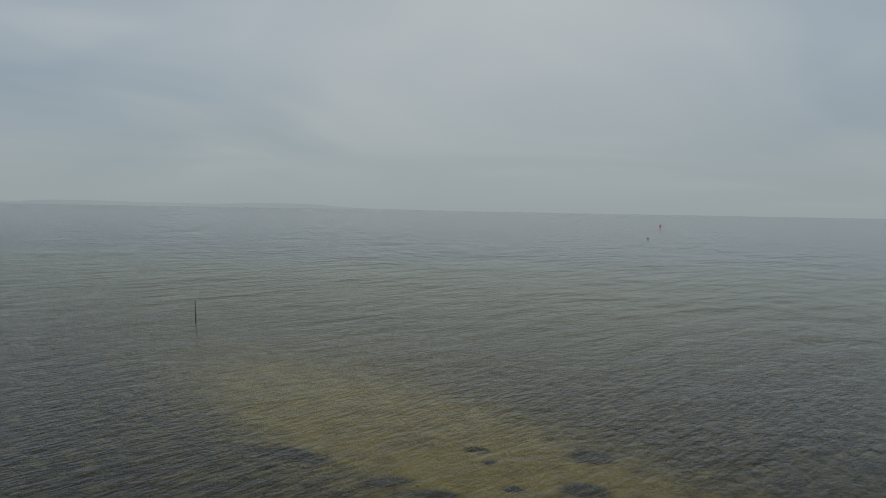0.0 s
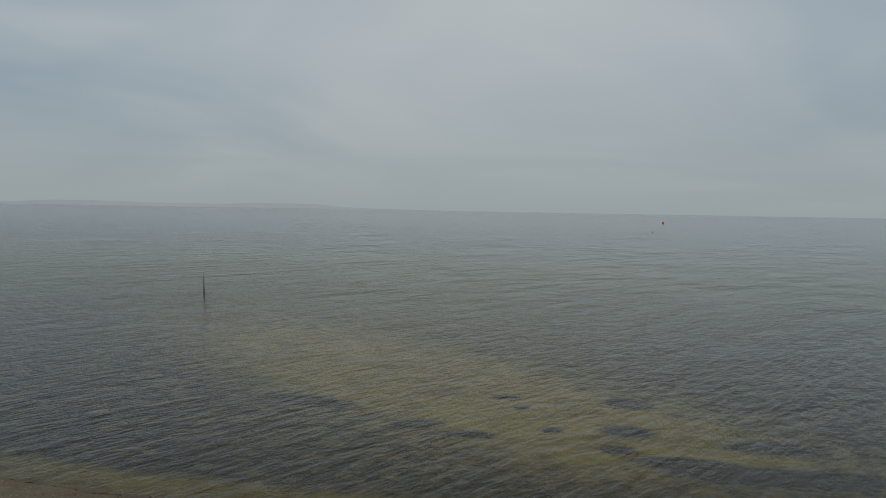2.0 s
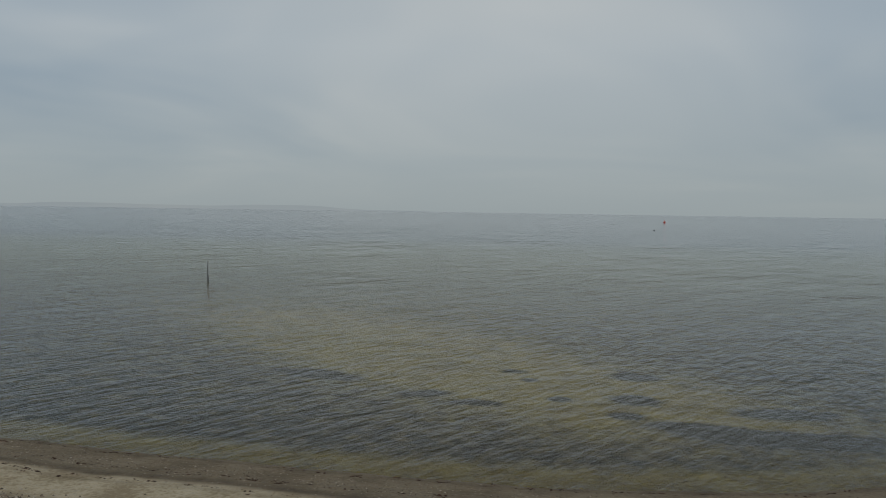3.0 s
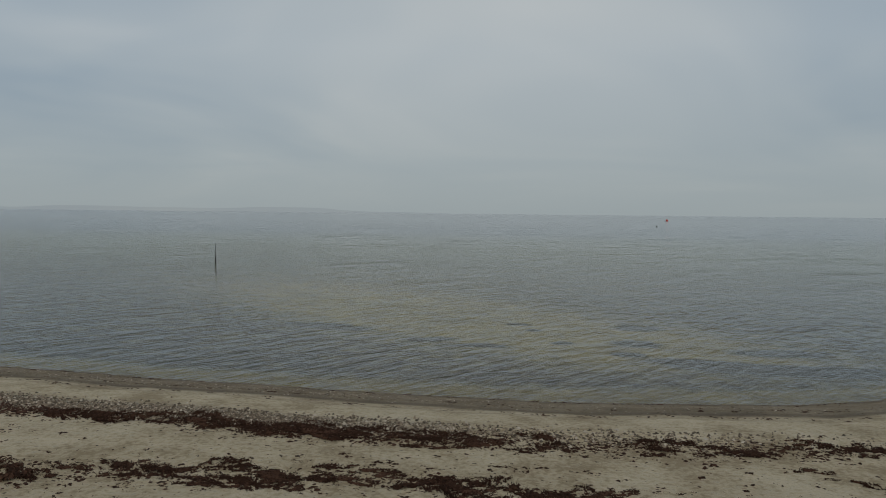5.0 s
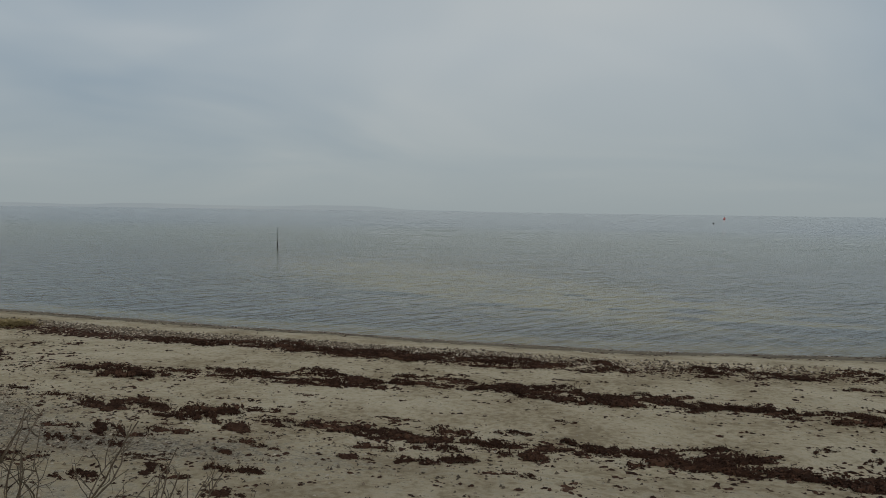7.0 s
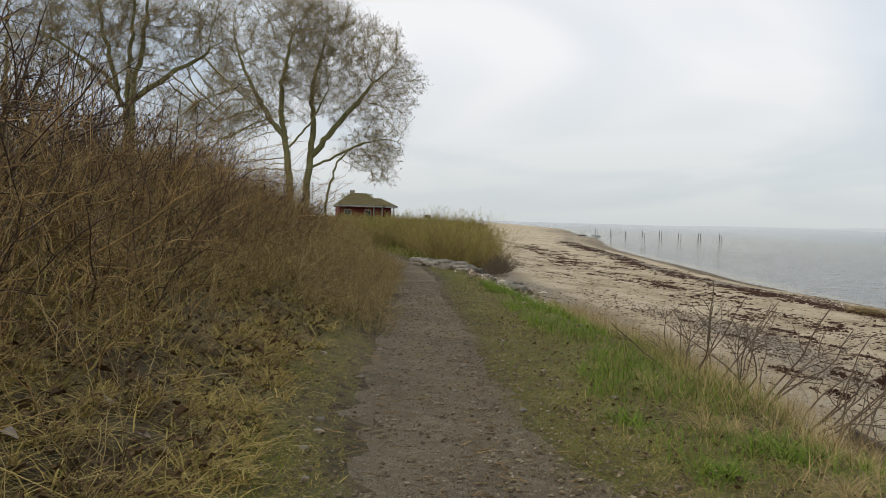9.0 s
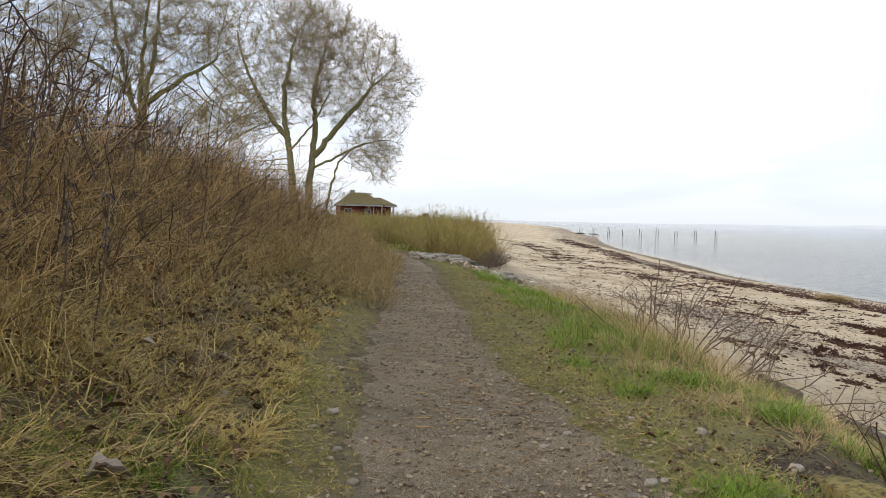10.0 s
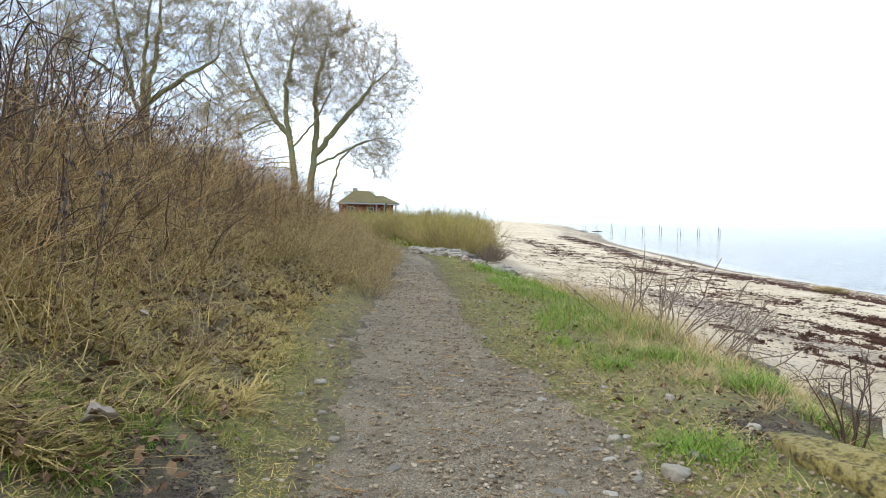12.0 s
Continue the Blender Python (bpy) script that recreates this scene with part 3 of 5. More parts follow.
# ---- wrack, shingle and shells on the beach ----
def wrack_mesh(k):
    """A low crumbly heap of torn weed: many small lumps and straps with gaps between."""
    n = 520
    x, y = rng.uniform(-0.85, 0.85, n), rng.uniform(-0.42, 0.42, n)
    ragged = fractal(x + k * 9, y * 1.7 + k, 3.1, k) + 0.45 * (fractal(x + k * 5, y * 1.5, 9.0, k + 40) - 0.5)
    inside = 0.50 - 0.55 * (x / 0.78) ** 2 - 0.6 * (y / 0.36) ** 2 + 3.4 * (ragged - 0.5)
    keep = inside > 0.22
    x, y, inside = x[keep], y[keep], inside[keep]
    dome = 0.13 * np.clip(inside, 0, 0.9) ** 0.6 * (0.35 + 1.1 * fractal(x, y, 6, k + 5))
    z = dome * rng.random(len(x)) ** 0.5
    rv, rf = crumbs(np.stack([x, y, z], 1), 0.03 + 0.07 * rng.random(len(x)) ** 1.6, 0.55)
    gx, gy = np.meshgrid(np.linspace(-0.85, 0.85, 44), np.linspace(-0.42, 0.42, 26), indexing="ij")
    gr = fractal(gx + k * 9, gy * 1.7 + k, 3.1, k) + 0.45 * (fractal(gx + k * 5, gy * 1.5, 9.0, k + 40) - 0.5)
    gi = 0.50 - 0.55 * (gx / 0.78) ** 2 - 0.6 * (gy / 0.36) ** 2 + 3.4 * (gr - 0.5)
    gz = 0.075 * np.clip(gi - 0.15, 0, 0.9) ** 0.6 * (0.2 + 1.5 * fractal(gx, gy, 11, k + 5)) + np.where(gi > 0.3, 0.008, -0.03)
    mf = grid_faces(44, 26)
    mf = mf[(gi.ravel()[mf] > 0.2).all(1)]
    mv = np.stack([gx, gy, gz], -1).reshape(-1, 3) + rng.normal(0, 0.006, (44 * 26, 3))
    loose = 110
    lx, ly = rng.normal(0, 0.42, loose), rng.normal(0, 0.22, loose)
    lv, lf = crumbs(np.stack([lx, ly, np.full(loose, 0.008)], 1), rng.uniform(0.01, 0.04, loose), 0.4)
    pick = rng.integers(0, len(x), 130)
    bv, bq = blades(np.stack([x[pick], y[pick], z[pick] + 0.01], 1), rng.uniform(0.04, 0.13, 130), rng.uniform(0.006, 0.02, 130), np.clip(rng.normal(0.8, 0.2, 130), 0.2, 0.97), 0.3, segs=2)
    bv[:, 2] = np.maximum(bv[:, 2], 0.004)
    return sheet("seaweed_clump", np.concatenate([rv, lv, bv, mv]), [rf, lf + len(rv), bq + len(rv) + len(lv), mf + len(rv) + len(lv) + len(bv)], WRACK, smooth=False)


def line_y(kind, x):
    if kind == 1:
        return shore_y(x) - 6.0
    if kind == 2:
        return shore_y(x) - np.interp(x, (-70, -36, -20, -7, 0, 8), (12.8, 10.3, 9.5, 9.6, 8.4, 9.6))
    return np.interp(x, (-9, -5, -2.5, 0, 2, 4, 9), (7.9, 7.6, 7.4, 7.2, 6.9, 6.6, 6.8))


CLUMP_MESHES = [wrack_mesh(k) for k in range(9)]
CLUMP_LABEL = "dark brown matted seaweed clump on the sand"
spots_xy, far_spots = [], []
for kind, count, x0, x1, wide, size in ((1, 200, -18, 2, 0.22, 0.58), (1, 46, 2, 10, 0.24, 0.46), (2, 110, -8, 10, 0.30, 0.55), (3, 74, -5, 9, 0.25, 0.55), (1, 200, -75, -16, 0.6, 1.0), (2, 150, -60, -8, 0.95, 0.8)):
    for x in x0 + (x1 - x0) * rng.random(count):
        row = (x, float(line_y(kind, x)) + rng.normal(0, wide), size * rng.uniform(0.4, 1.4))
        (far_spots if x < -8 and count > 100 else spots_xy).append(row)
for x, y, s in ((-3.5, 6.1, 0.95), (-4.4, 6.2, 0.7), (-2.2, 6.8, 0.8), (-2.05, 8.15, 0.34), (-0.1, 8.1, 0.42), (3.95, 7.45, 0.8), (2.8, 7.25, 0.65), (3.4, 7.1, 0.5),
                (-0.2, 5.9, 0.65), (0.8, 6.0, 0.75), (-0.6, 7.35, 0.8), (6.0, 7.4, 0.5), (6.6, 7.7, 0.4), (7.6, 12.1, 0.65), (8.3, 11.4, 0.6), (8.5, 10.7, 0.65),
                (-9.2, 8.6, 0.5), (-8.5, 8.45, 0.5), (-7.7, 8.3, 0.6), (-6.9, 8.1, 0.55), (-5.9, 7.9, 0.65), (-5.3, 7.8, 0.4), (-7.3, 6.4, 0.5), (-3.8, 4.7, 0.7), (-2.6, 4.3, 0.65), (-1.2, 4.9, 0.6), (-3.1, 5.5, 0.6), (-2.4, 5.1, 0.5), (-3.9, 5.6, 0.7), (-1.7, 5.6, 0.4), (-2.9, 6.3, 0.6), (-1.9, 4.6, 0.7), (-0.9, 4.1, 0.5), (0.5, 4.3, 0.4)):
    spots_xy.append((x, y, s * 0.72))
for _ in range(45):
    x = rng.uniform(-10, 10)
    spots_xy.append((x, float(shore_y(x)) - rng.uniform(7, 13.5), rng.uniform(0.12, 0.34)))


def clump_pose(x, y, s):
    slope = float(shore_y(x + 1) - shore_y(x - 1)) / 2
    return pose(x, y, float(land(x, y)) - 0.012, 0, 0, math.degrees(math.atan(slope)) + rng.normal(0, 16) + 180 * rng.integers(0, 2)) @ Matrix.Diagonal((s * rng.uniform(0.6, 1.15), s * rng.uniform(0.45, 0.85), min(s, 1.0) * rng.uniform(0.7, 1.3), 1))


spots_xy.sort(key=lambda row: math.hypot(row[0] - 1.0, (row[1] - 7.0) * 1.2) - 6 * row[2])
rest = []
for n, (x, y, s) in enumerate(spots_xy):
    m = clump_pose(x, y, s)
    if n >= 280:
        co = np.empty(len(CLUMP_MESHES[n % 9].vertices) * 3, np.float32)
        CLUMP_MESHES[n % 9].vertices.foreach_get("co", co)
        tri = np.array([q for p in CLUMP_MESHES[n % 9].polygons for q in ((p.vertices[0], p.vertices[1], p.vertices[2]), (p.vertices[0], p.vertices[2], p.vertices[-1]))[:len(p.vertices) - 2]])
        rest.append((co.reshape(-1, 3) @ np.array(m.to_3x3()).T + np.array(m.translation), tri))
        continue
    big = "broad " if s > 0.75 else "small " if s < 0.32 else ""
    ob = thing("seaweed_clump", (0, 0, 0), big + CLUMP_LABEL, "seaweed", "seaweed clumps along the tide lines")
    ob.matrix_basis = m
    tagged(part("tangle", CLUMP_MESHES[n % 9], ob), kind="stuff")
v, q = gather(rest)
tagged(new("seaweed_band", sheet("seaweed_band", v, q, WRACK, False)), "dark seaweed heaped along the farther tide lines", "seaweed", kind="stuff")


def flakes(x, y, s):
    """Ragged scraps lying on the ground, each a little cluster of torn bits."""
    k = 4
    turn = np.repeat(rng.normal(0, 0.5, len(x)), k)
    u, w = rng.normal(0, 0.55, len(x) * k) * np.repeat(s, k), rng.normal(0, 0.22, len(x) * k) * np.repeat(s, k)
    x, y = np.repeat(x, k) + u * np.cos(turn) - w * np.sin(turn), np.repeat(y, k) + u * np.sin(turn) + w * np.cos(turn)
    s = np.repeat(s, k) * rng.uniform(0.15, 0.75, len(x))
    return crumbs(on_land(x, y, 0.003), s, 0.35)


# far tide lines and torn scraps between the clumps
xs, ys, ss = [], [], []
for x, y, s in far_spots:
    k = int(18 * s)
    xs.append(x + rng.normal(0, 0.42 * s, k)), ys.append(y + rng.normal(0, 0.28 * s, k)), ss.append(rng.uniform(0.08, 0.28, k))
for kind, count, wide in ((1, 5200, 0.32), (2, 2600, 0.36), (3, 1600, 0.36)):
    x = np.clip(rng.normal(-2, 10, count), -40, 11) if kind < 3 else rng.uniform(-9, 10, count)
    xs.append(x), ys.append(line_y(kind, x) + rng.normal(0, wide, count)), ss.append(0.025 + 0.14 * rng.random(count) ** 3)
x = rng.uniform(-34, 10, 3800)
xs.append(x), ys.append(shore_y(x) - rng.uniform(5.5, 14, 3800)), ss.append(0.02 + 0.15 * rng.random(3800) ** 3)
x = rng.uniform(-40, 12, 1300)
xs.append(x), ys.append(shore_y(x) - rng.choice([0.25, 1.9, 3.0], 1300) + rng.normal(0, 0.1, 1300)), ss.append(0.03 + 0.16 * rng.random(1300) ** 3)
x = rng.uniform(-14, 4, 1200)
xs.append(x), ys.append(rng.uniform(3.3, 6.8, 1200)), ss.append(0.02 + 0.12 * rng.random(1200) ** 3)
x, y, s = np.concatenate(xs), np.concatenate(ys), np.concatenate(ss)
keep = y > bank_y(x) + 0.2
v, f = flakes(x[keep], y[keep], s[keep])
tagged(new("seaweed_scraps", sheet("seaweed_scraps", v, f, WRACK, False)), "torn dark seaweed scraps strewn over the sand", "seaweed", kind="stuff")

xs, ys, ss = [], [], []
for count, cx, cy, rx, ry, small, large in ((7000, None, 5.4, 6.5, 0.32, 0.025, 0.08), (2000, -8.5, 7.0, 2.6, 1.0, 0.02, 0.06), (900, -3.2, 5.6, 3.0, 0.7, 0.015, 0.05),
                                            (1800, -16.5, 4.2, 3.6, 0.35, 0.05, 0.2), (4200, None, 1.5, 9, 0.6, 0.012, 0.04), (900, -1, 8.5, 8, 2.4, 0.012, 0.04)):
    x = rng.normal(cx if cx is not None else -5, rx, count)
    y = rng.normal(cy, ry, count) if cx is not None else shore_y(x) - rng.normal(cy, ry, count)
    if cx == -16.5:
        y = bank_y(x) + rng.normal(0.15, 0.3, count)
    xs.append(x), ys.append(y), ss.append(rng.uniform(small, large, count))
x, y, s = np.concatenate(xs), np.concatenate(ys), np.concatenate(ss)
v, f = crumbs(on_land(x, y, 0.0) + np.stack([0 * s, 0 * s, s * 0.1], -1), s * 1.15, 0.8)
tagged(new("shingle", sheet("shingle", v, f, PEBBLE, False)), "grey and pale beach pebbles in loose bands", "pebbles", kind="stuff")

# ---- things in the sea ----
def stake(name, at, height, radius, lean, mat, parent):
    ln = wander(np.array([at], float), np.array([[lean, 0.02, 1.0]]), np.array([height]), 5, 0.012, 0.0)
    v, q = tubes(ln, np.array([[radius * (1 - 0.25 * t) for t in np.linspace(0, 1, 6)]]), 8)
    top = np.arange(len(v) - 8, len(v))[None]
    return part(name, sheet(name, v, [q, top], mat, False), parent)


post = thing("marker_post", (-27.9, 66.1, 0), "thin weathered wooden marker post standing in the sea", "post")
stake("pole", (0, 0, -2.4), 4.4, 0.04, -0.01, WETWOOD, post)
stake("sleeve", (0.04, 0.0, -2.4), 3.0, 0.075, 0.012, WETWOOD, post)

row0, row1 = Vector((-146.5, 66.4, 0)), Vector((-108.5, 76.0, 0))
for k in range(9):
    at = row0.lerp(row1, k / 8) + Vector((0, 0, 0))
    trap = thing("net_stakes", at, "pair of slim wooden net stakes standing in the sea", "stakes", "row of net stakes")
    stake("stake", (-0.12, -0.18, -3), 4.55 + 0.2 * (k % 3), 0.07, 0.01 * (k % 3 - 1), WETWOOD, trap)
    if k != 3:
        stake("stake", (0.14, 0.20, -3), 4.45 + 0.2 * (k % 2), 0.06, -0.01 * (k % 2), WETWOOD, trap)
    if k < 2:
        v = np.array([(a, b, c) for a in (-0.15, 0.15) for b in (-1.1, 1.1) for c in (0.12, 0.32)])
        part("plank", sheet("plank", v, np.array([(0, 1, 3, 2), (4, 6, 7, 5), (0, 4, 5, 1), (2, 3, 7, 6), (0, 2, 6, 4), (1, 5, 7, 3)]), WETWOOD, False), trap)


def ball(name, at, radius, mat, parent, squash=1.0):
    bm = bmesh.new()
    bmesh.ops.create_uvsphere(bm, u_segments=20, v_segments=12, radius=radius)
    for vert in bm.verts:
        vert.co.z *= squash
        vert.co += Vector(at)
    data = bpy.data.meshes.new(name)
    bm.to_mesh(data)
    bm.free()
    data.materials.append(mat)
    for p in data.polygons:
        p.use_smooth = True
    return part(name, data, parent)


buoy = thing("buoy", (121.0, 610.0, 0), "bright red round channel buoy afloat far out", "buoy")
ball("float", (0, 0, 0.5), 0.95, BUOYRED, buoy, 0.85)
stake("staff", (0, 0, 1.2), 1.3, 0.12, 0.0, BUOYRED, buoy)
buoy = thing("small_buoy", (60.0, 318.0, 0), "small dark float on the grey water", "buoy")
ball("float", (0, 0, 0.1), 0.38, WETWOOD, buoy, 0.8)
stake("staff", (0, 0, 0.3), 0.5, 0.05, 0.0, WETWOOD, buoy)


# ---- trees ----
def offshoots(lines, per, t0, t1, length, spread, up, segs, kink, sag):
    """Children along each line: their lines, and their parents' index."""
    n, m = lines.shape[:2]
    own = np.repeat(np.arange(n), per)
    t = rng.uniform(t0, t1, len(own)) * (m - 1)
    i = np.minimum(t.astype(int), m - 2)
    w = (t - i)[:, None]
    root = lines[own, i] * (1 - w) + lines[own, i + 1] * w
    along = lines[own, i + 1] - lines[own, i]
    along /= np.linalg.norm(along, axis=1, keepdims=True)
    out = rng.normal(0, 1, (len(own), 3))
    out -= (out * along).sum(1, keepdims=True) * along
    out /= np.linalg.norm(out, axis=1, keepdims=True)
    head = along * (1 - spread) + out * spread + np.array([0, 0, up])
    size = length * rng.uniform(0.55, 1.25, len(own)) * (1.15 - 0.6 * t / (m - 1))
    return wander(root, head, size, segs, kink, sag), own


def tapered(n, segs, r0, r1):
    return np.broadcast_to(np.linspace(r0, r1, segs + 1), (n, segs + 1)) * rng.uniform(0.75, 1.2, (n, 1))


def grow(stems, blobs, points, step, bend):
    """Branches that grow from the stems towards points spread through the crown: nodes, and each one's parent."""
    room = np.array([b[3] * b[4] * b[5] for b in blobs])
    b = np.array(blobs)[rng.choice(len(blobs), points, p=room / room.sum())]
    d = rng.normal(0, 1, (points, 3))
    goal = b[:, :3] + d / np.linalg.norm(d, axis=1, keepdims=True) * b[:, 3:] * rng.random((points, 1)) ** 0.35
    nodes, parent = [], []
    for way in stems:
        way = np.array(way, float)
        run = np.r_[0, np.cumsum(np.linalg.norm(np.diff(way, axis=0), axis=1))]
        for k, u in enumerate(np.arange(0, run[-1], step)):
            parent.append(len(nodes) - 1 if k else -1)
            nodes.append([np.interp(u, run, way[:, c]) + (rng.normal(0, 0.035) if k else 0) for c in range(3)])
    nodes, parent, start = np.array(nodes), np.array(parent), 0
    near, own, alive = np.full(points, 1e9), np.zeros(points, int), np.ones(points, bool)
    for _ in range(70):
        gap = np.linalg.norm(goal[:, None] - nodes[None, start:], axis=2)
        k = gap.argmin(1)
        best = gap[np.arange(points), k]
        own, near = np.where(best < near, start + k, own), np.minimum(near, best)
        alive &= near > step * 1.2
        if not alive.any():
            break
        pull = np.zeros_like(nodes)
        np.add.at(pull, own[alive], ((goal - nodes[own]) / near[:, None])[alive])
        tips = np.unique(own[alive])
        d = pull[tips] / (np.linalg.norm(pull[tips], axis=1, keepdims=True) + 1e-9) + rng.normal(0, 0.17, (len(tips), 3)) + np.array([0, 0, bend])
        start = len(nodes)
        nodes = np.concatenate([nodes, nodes[tips] + d / np.linalg.norm(d, axis=1, keepdims=True) * step])
        parent = np.concatenate([parent, tips])
    return nodes, parent


def bare_tree(at, stems, girth, blobs, label, points=700, buds=9000, bend=0.06, step=0.34, per=4, lift=0.3):
    tree = thing("tree", at, label, "tree")
    nodes, parent = grow(stems, blobs, points, step, bend)
    n = len(nodes)
    mass, lead, most = np.ones(n), np.full(n, -1), np.zeros(n)
    for i in range(n - 1, -1, -1):
        up = parent[i]
        if up >= 0:
            mass[up] += mass[i]
            if mass[i] > most[up]:
                most[up], lead[up] = mass[i], i
    radius = 0.009 + (girth - 0.009) * (mass / mass.max()) ** 0.6 * (1 - 0.72 * np.clip(nodes[:, 2] / nodes[:, 2].max(), 0, 1))
    fine = {}
    for i in range(n):
        if parent[i] >= 0 and lead[parent[i]] == i:
            continue
        chain = [i]
        while lead[chain[-1]] >= 0:
            chain.append(lead[chain[-1]])
        line, thick = nodes[chain], radius[chain]
        if parent[i] >= 0:
            line, thick = np.concatenate([nodes[parent[i]][None], line]), np.r_[thick[0], thick]
        if len(line) < 2:
            continue
        if parent[i] < 0 or thick[0] > 0.045:
            name = "trunk" if parent[i] < 0 and nodes[i][2] < 0.5 else "limb"
            v, q = tubes(line[None], thick[None], 8)
            part(name, sheet(name, v, q, BARK), tree)
        else:
            fine.setdefault(len(line), []).append((line, thick))
    v, q = gather([tubes(np.stack([a for a, _ in c]), np.stack([b for _, b in c]), 4) for c in fine.values()])
    tagged(part("branchwork", sheet("branchwork", v, q, SPRAY), tree), kind="stuff")
    thin = np.repeat(np.flatnonzero((radius < 0.026) & (parent >= 0)), per)
    along = nodes[thin] - nodes[parent[thin]]
    along /= np.linalg.norm(along, axis=1, keepdims=True)
    height = (nodes[thin, 2] - nodes[:, 2].min()) / np.ptp(nodes[:, 2])
    head = 0.75 * along + rng.normal(0, 0.55, (len(thin), 3))
    head[:, 2] += lift * np.interp(height, (0.25, 0.6, 1.0), (-1.0, 0.6, 1.2))
    twig = wander(nodes[thin], head, rng.uniform(0.25, 0.75, len(thin)), 3, 0.16, 0.0)
    side, _ = offshoots(twig, 3, 0.15, 1.0, 0.30, 0.5, 0.12 * lift, 1, 0.1, 0.0)
    v, q = gather([tubes(twig, tapered(len(twig), 3, 0.009, 0.005), 3), tubes(side, tapered(len(side), 1, 0.007, 0.004), 3)])
    tagged(part("crown", sheet("crown", v, q, SPRAY), tree, "bare sprays of fine twigs with buds"), kind="stuff")
    tip = side[rng.integers(0, len(side), buds), 1]
    v, q = blades(tip, rng.uniform(0.04, 0.10, buds), rng.uniform(0.015, 0.035, buds), 0.6, 0.3, segs=2)
    tagged(part("foliage", sheet("foliage", v, q, BUDS, False), tree, "brown buds and few withered leaves"), kind="stuff")
    return tree


def stand(x, y, sink=0.05):
    return (x, y, float(land(x, y)) - sink)


rng = np.random.default_rng(21)
bare_tree(stand(-39.3, -1.25), [[(0, 0, -0.3), (0, 0.05, 3.0), (0, -0.25, 6.0), (0.1, -0.6, 7.6), (0.2, -0.5, 9.6), (0.1, 0.1, 12.2)], [(0, -0.25, 5.9), (-0.3, -1.4, 7.4), (0.2, -2.6, 9.6), (0, -3.2, 11.4)], [(0, -0.2, 5.3), (0.4, 1.2, 6.9), (0.5, 2.2, 9.0)]],
          0.27, [(0, -1.3, 10.9, 3.4, 4.0, 4.5), (0, -3.4, 7.6, 2.0, 2.0, 2.4), (0.5, -5.2, 5.6, 2.4, 2.6, 2.6), (0, 0.9, 12.8, 2.4, 2.6, 2.8)], "tall bare poplar with mossy trunk behind the thicket", 1950, 14000)
bare_tree(stand(-40.2, -0.2), [[(0, 0, -0.3), (0, 0.0, 3.0), (0.1, 0.35, 6.6), (0.2, 0.2, 9.0), (0, 0.8, 11.4)], [(0, 0.2, 5.0), (0.6, 1.8, 7.0), (0.4, 3.4, 9.0), (0.2, 4.4, 10.2)], [(0, 0.2, 4.3), (0.2, 2.2, 5.4), (0.3, 3.6, 6.1)]],
          0.26, [(0, 2.8, 10.4, 3.4, 3.8, 3.5), (0, 4.9, 9.6, 2.2, 2.3, 2.0), (0, 0.8, 12.6, 2.6, 2.8, 2.6), (0.2, 4.6, 6.8, 1.8, 1.7, 2.2)], "tall bare poplar leaning towards the sea", 2000, 23000)
bare_tree(stand(-39.8, 0.85), [[(0, 0, -0.3), (0, 0.2, 2.8), (0.1, 0.7, 4.6), (0.2, 1.3, 5.4), (0.2, 2.6, 6.1)]],
          0.13, [(0.2, 2.5, 5.4, 1.8, 1.9, 1.3), (0.2, 3.5, 4.4, 1.2, 0.9, 1.1)], "small slanting bare tree beside the poplars", 360, 2000, -0.06)
bare_tree(stand(-26.0, -7.8), [[(0, 0, -0.3), (0, 0.05, 4.4), (0.1, 0.2, 6.2), (0, 0.4, 9.4)], [(0.2, 0.2, -0.2), (0.2, 0.3, 4.6), (0.1, 0.6, 6.0), (0, 0.9, 9.4)], [(0, -0.1, 4.0), (0.1, -0.7, 5.2), (0.2, -2.2, 6.2), (0.2, -3.5, 7.0)],
                               [(0, 0.2, 4.2), (0.2, 1.7, 5.4), (0.1, 3.2, 6.4)], [(-0.1, -0.3, 4.6), (-0.1, -0.8, 6.8), (0, -1.2, 9.0)]],
          0.17, [(0, 0.2, 8.2, 3.2, 3.8, 2.6), (0, 2.8, 6.4, 1.6, 1.6, 1.5), (0, -2.6, 6.4, 1.6, 1.8, 1.3), (0, 0.3, 5.2, 2.0, 2.2, 1.0), (0, 3.6, 4.2, 1.6, 2.2, 1.4)], "many-stemmed bare tree with green mossy bark on the slope", 1500, 9000, step=0.28)
bare_tree(stand(-29.0, -13.2), [[(0, 0, -0.3), (0, 0.1, 4.0), (0.1, 0.3, 9.0)], [(0.3, 0.5, -0.2), (0.2, 1.2, 4.0), (0.1, 2.0, 8.0)]],
          0.16, [(0, 0.4, 7.6, 2.2, 2.6, 2.4), (0, 0.8, 5.0, 1.8, 2.2, 1.4)], "bare thin-stemmed tree high on the slope", 600, 3000)
rng = np.random.default_rng(56)


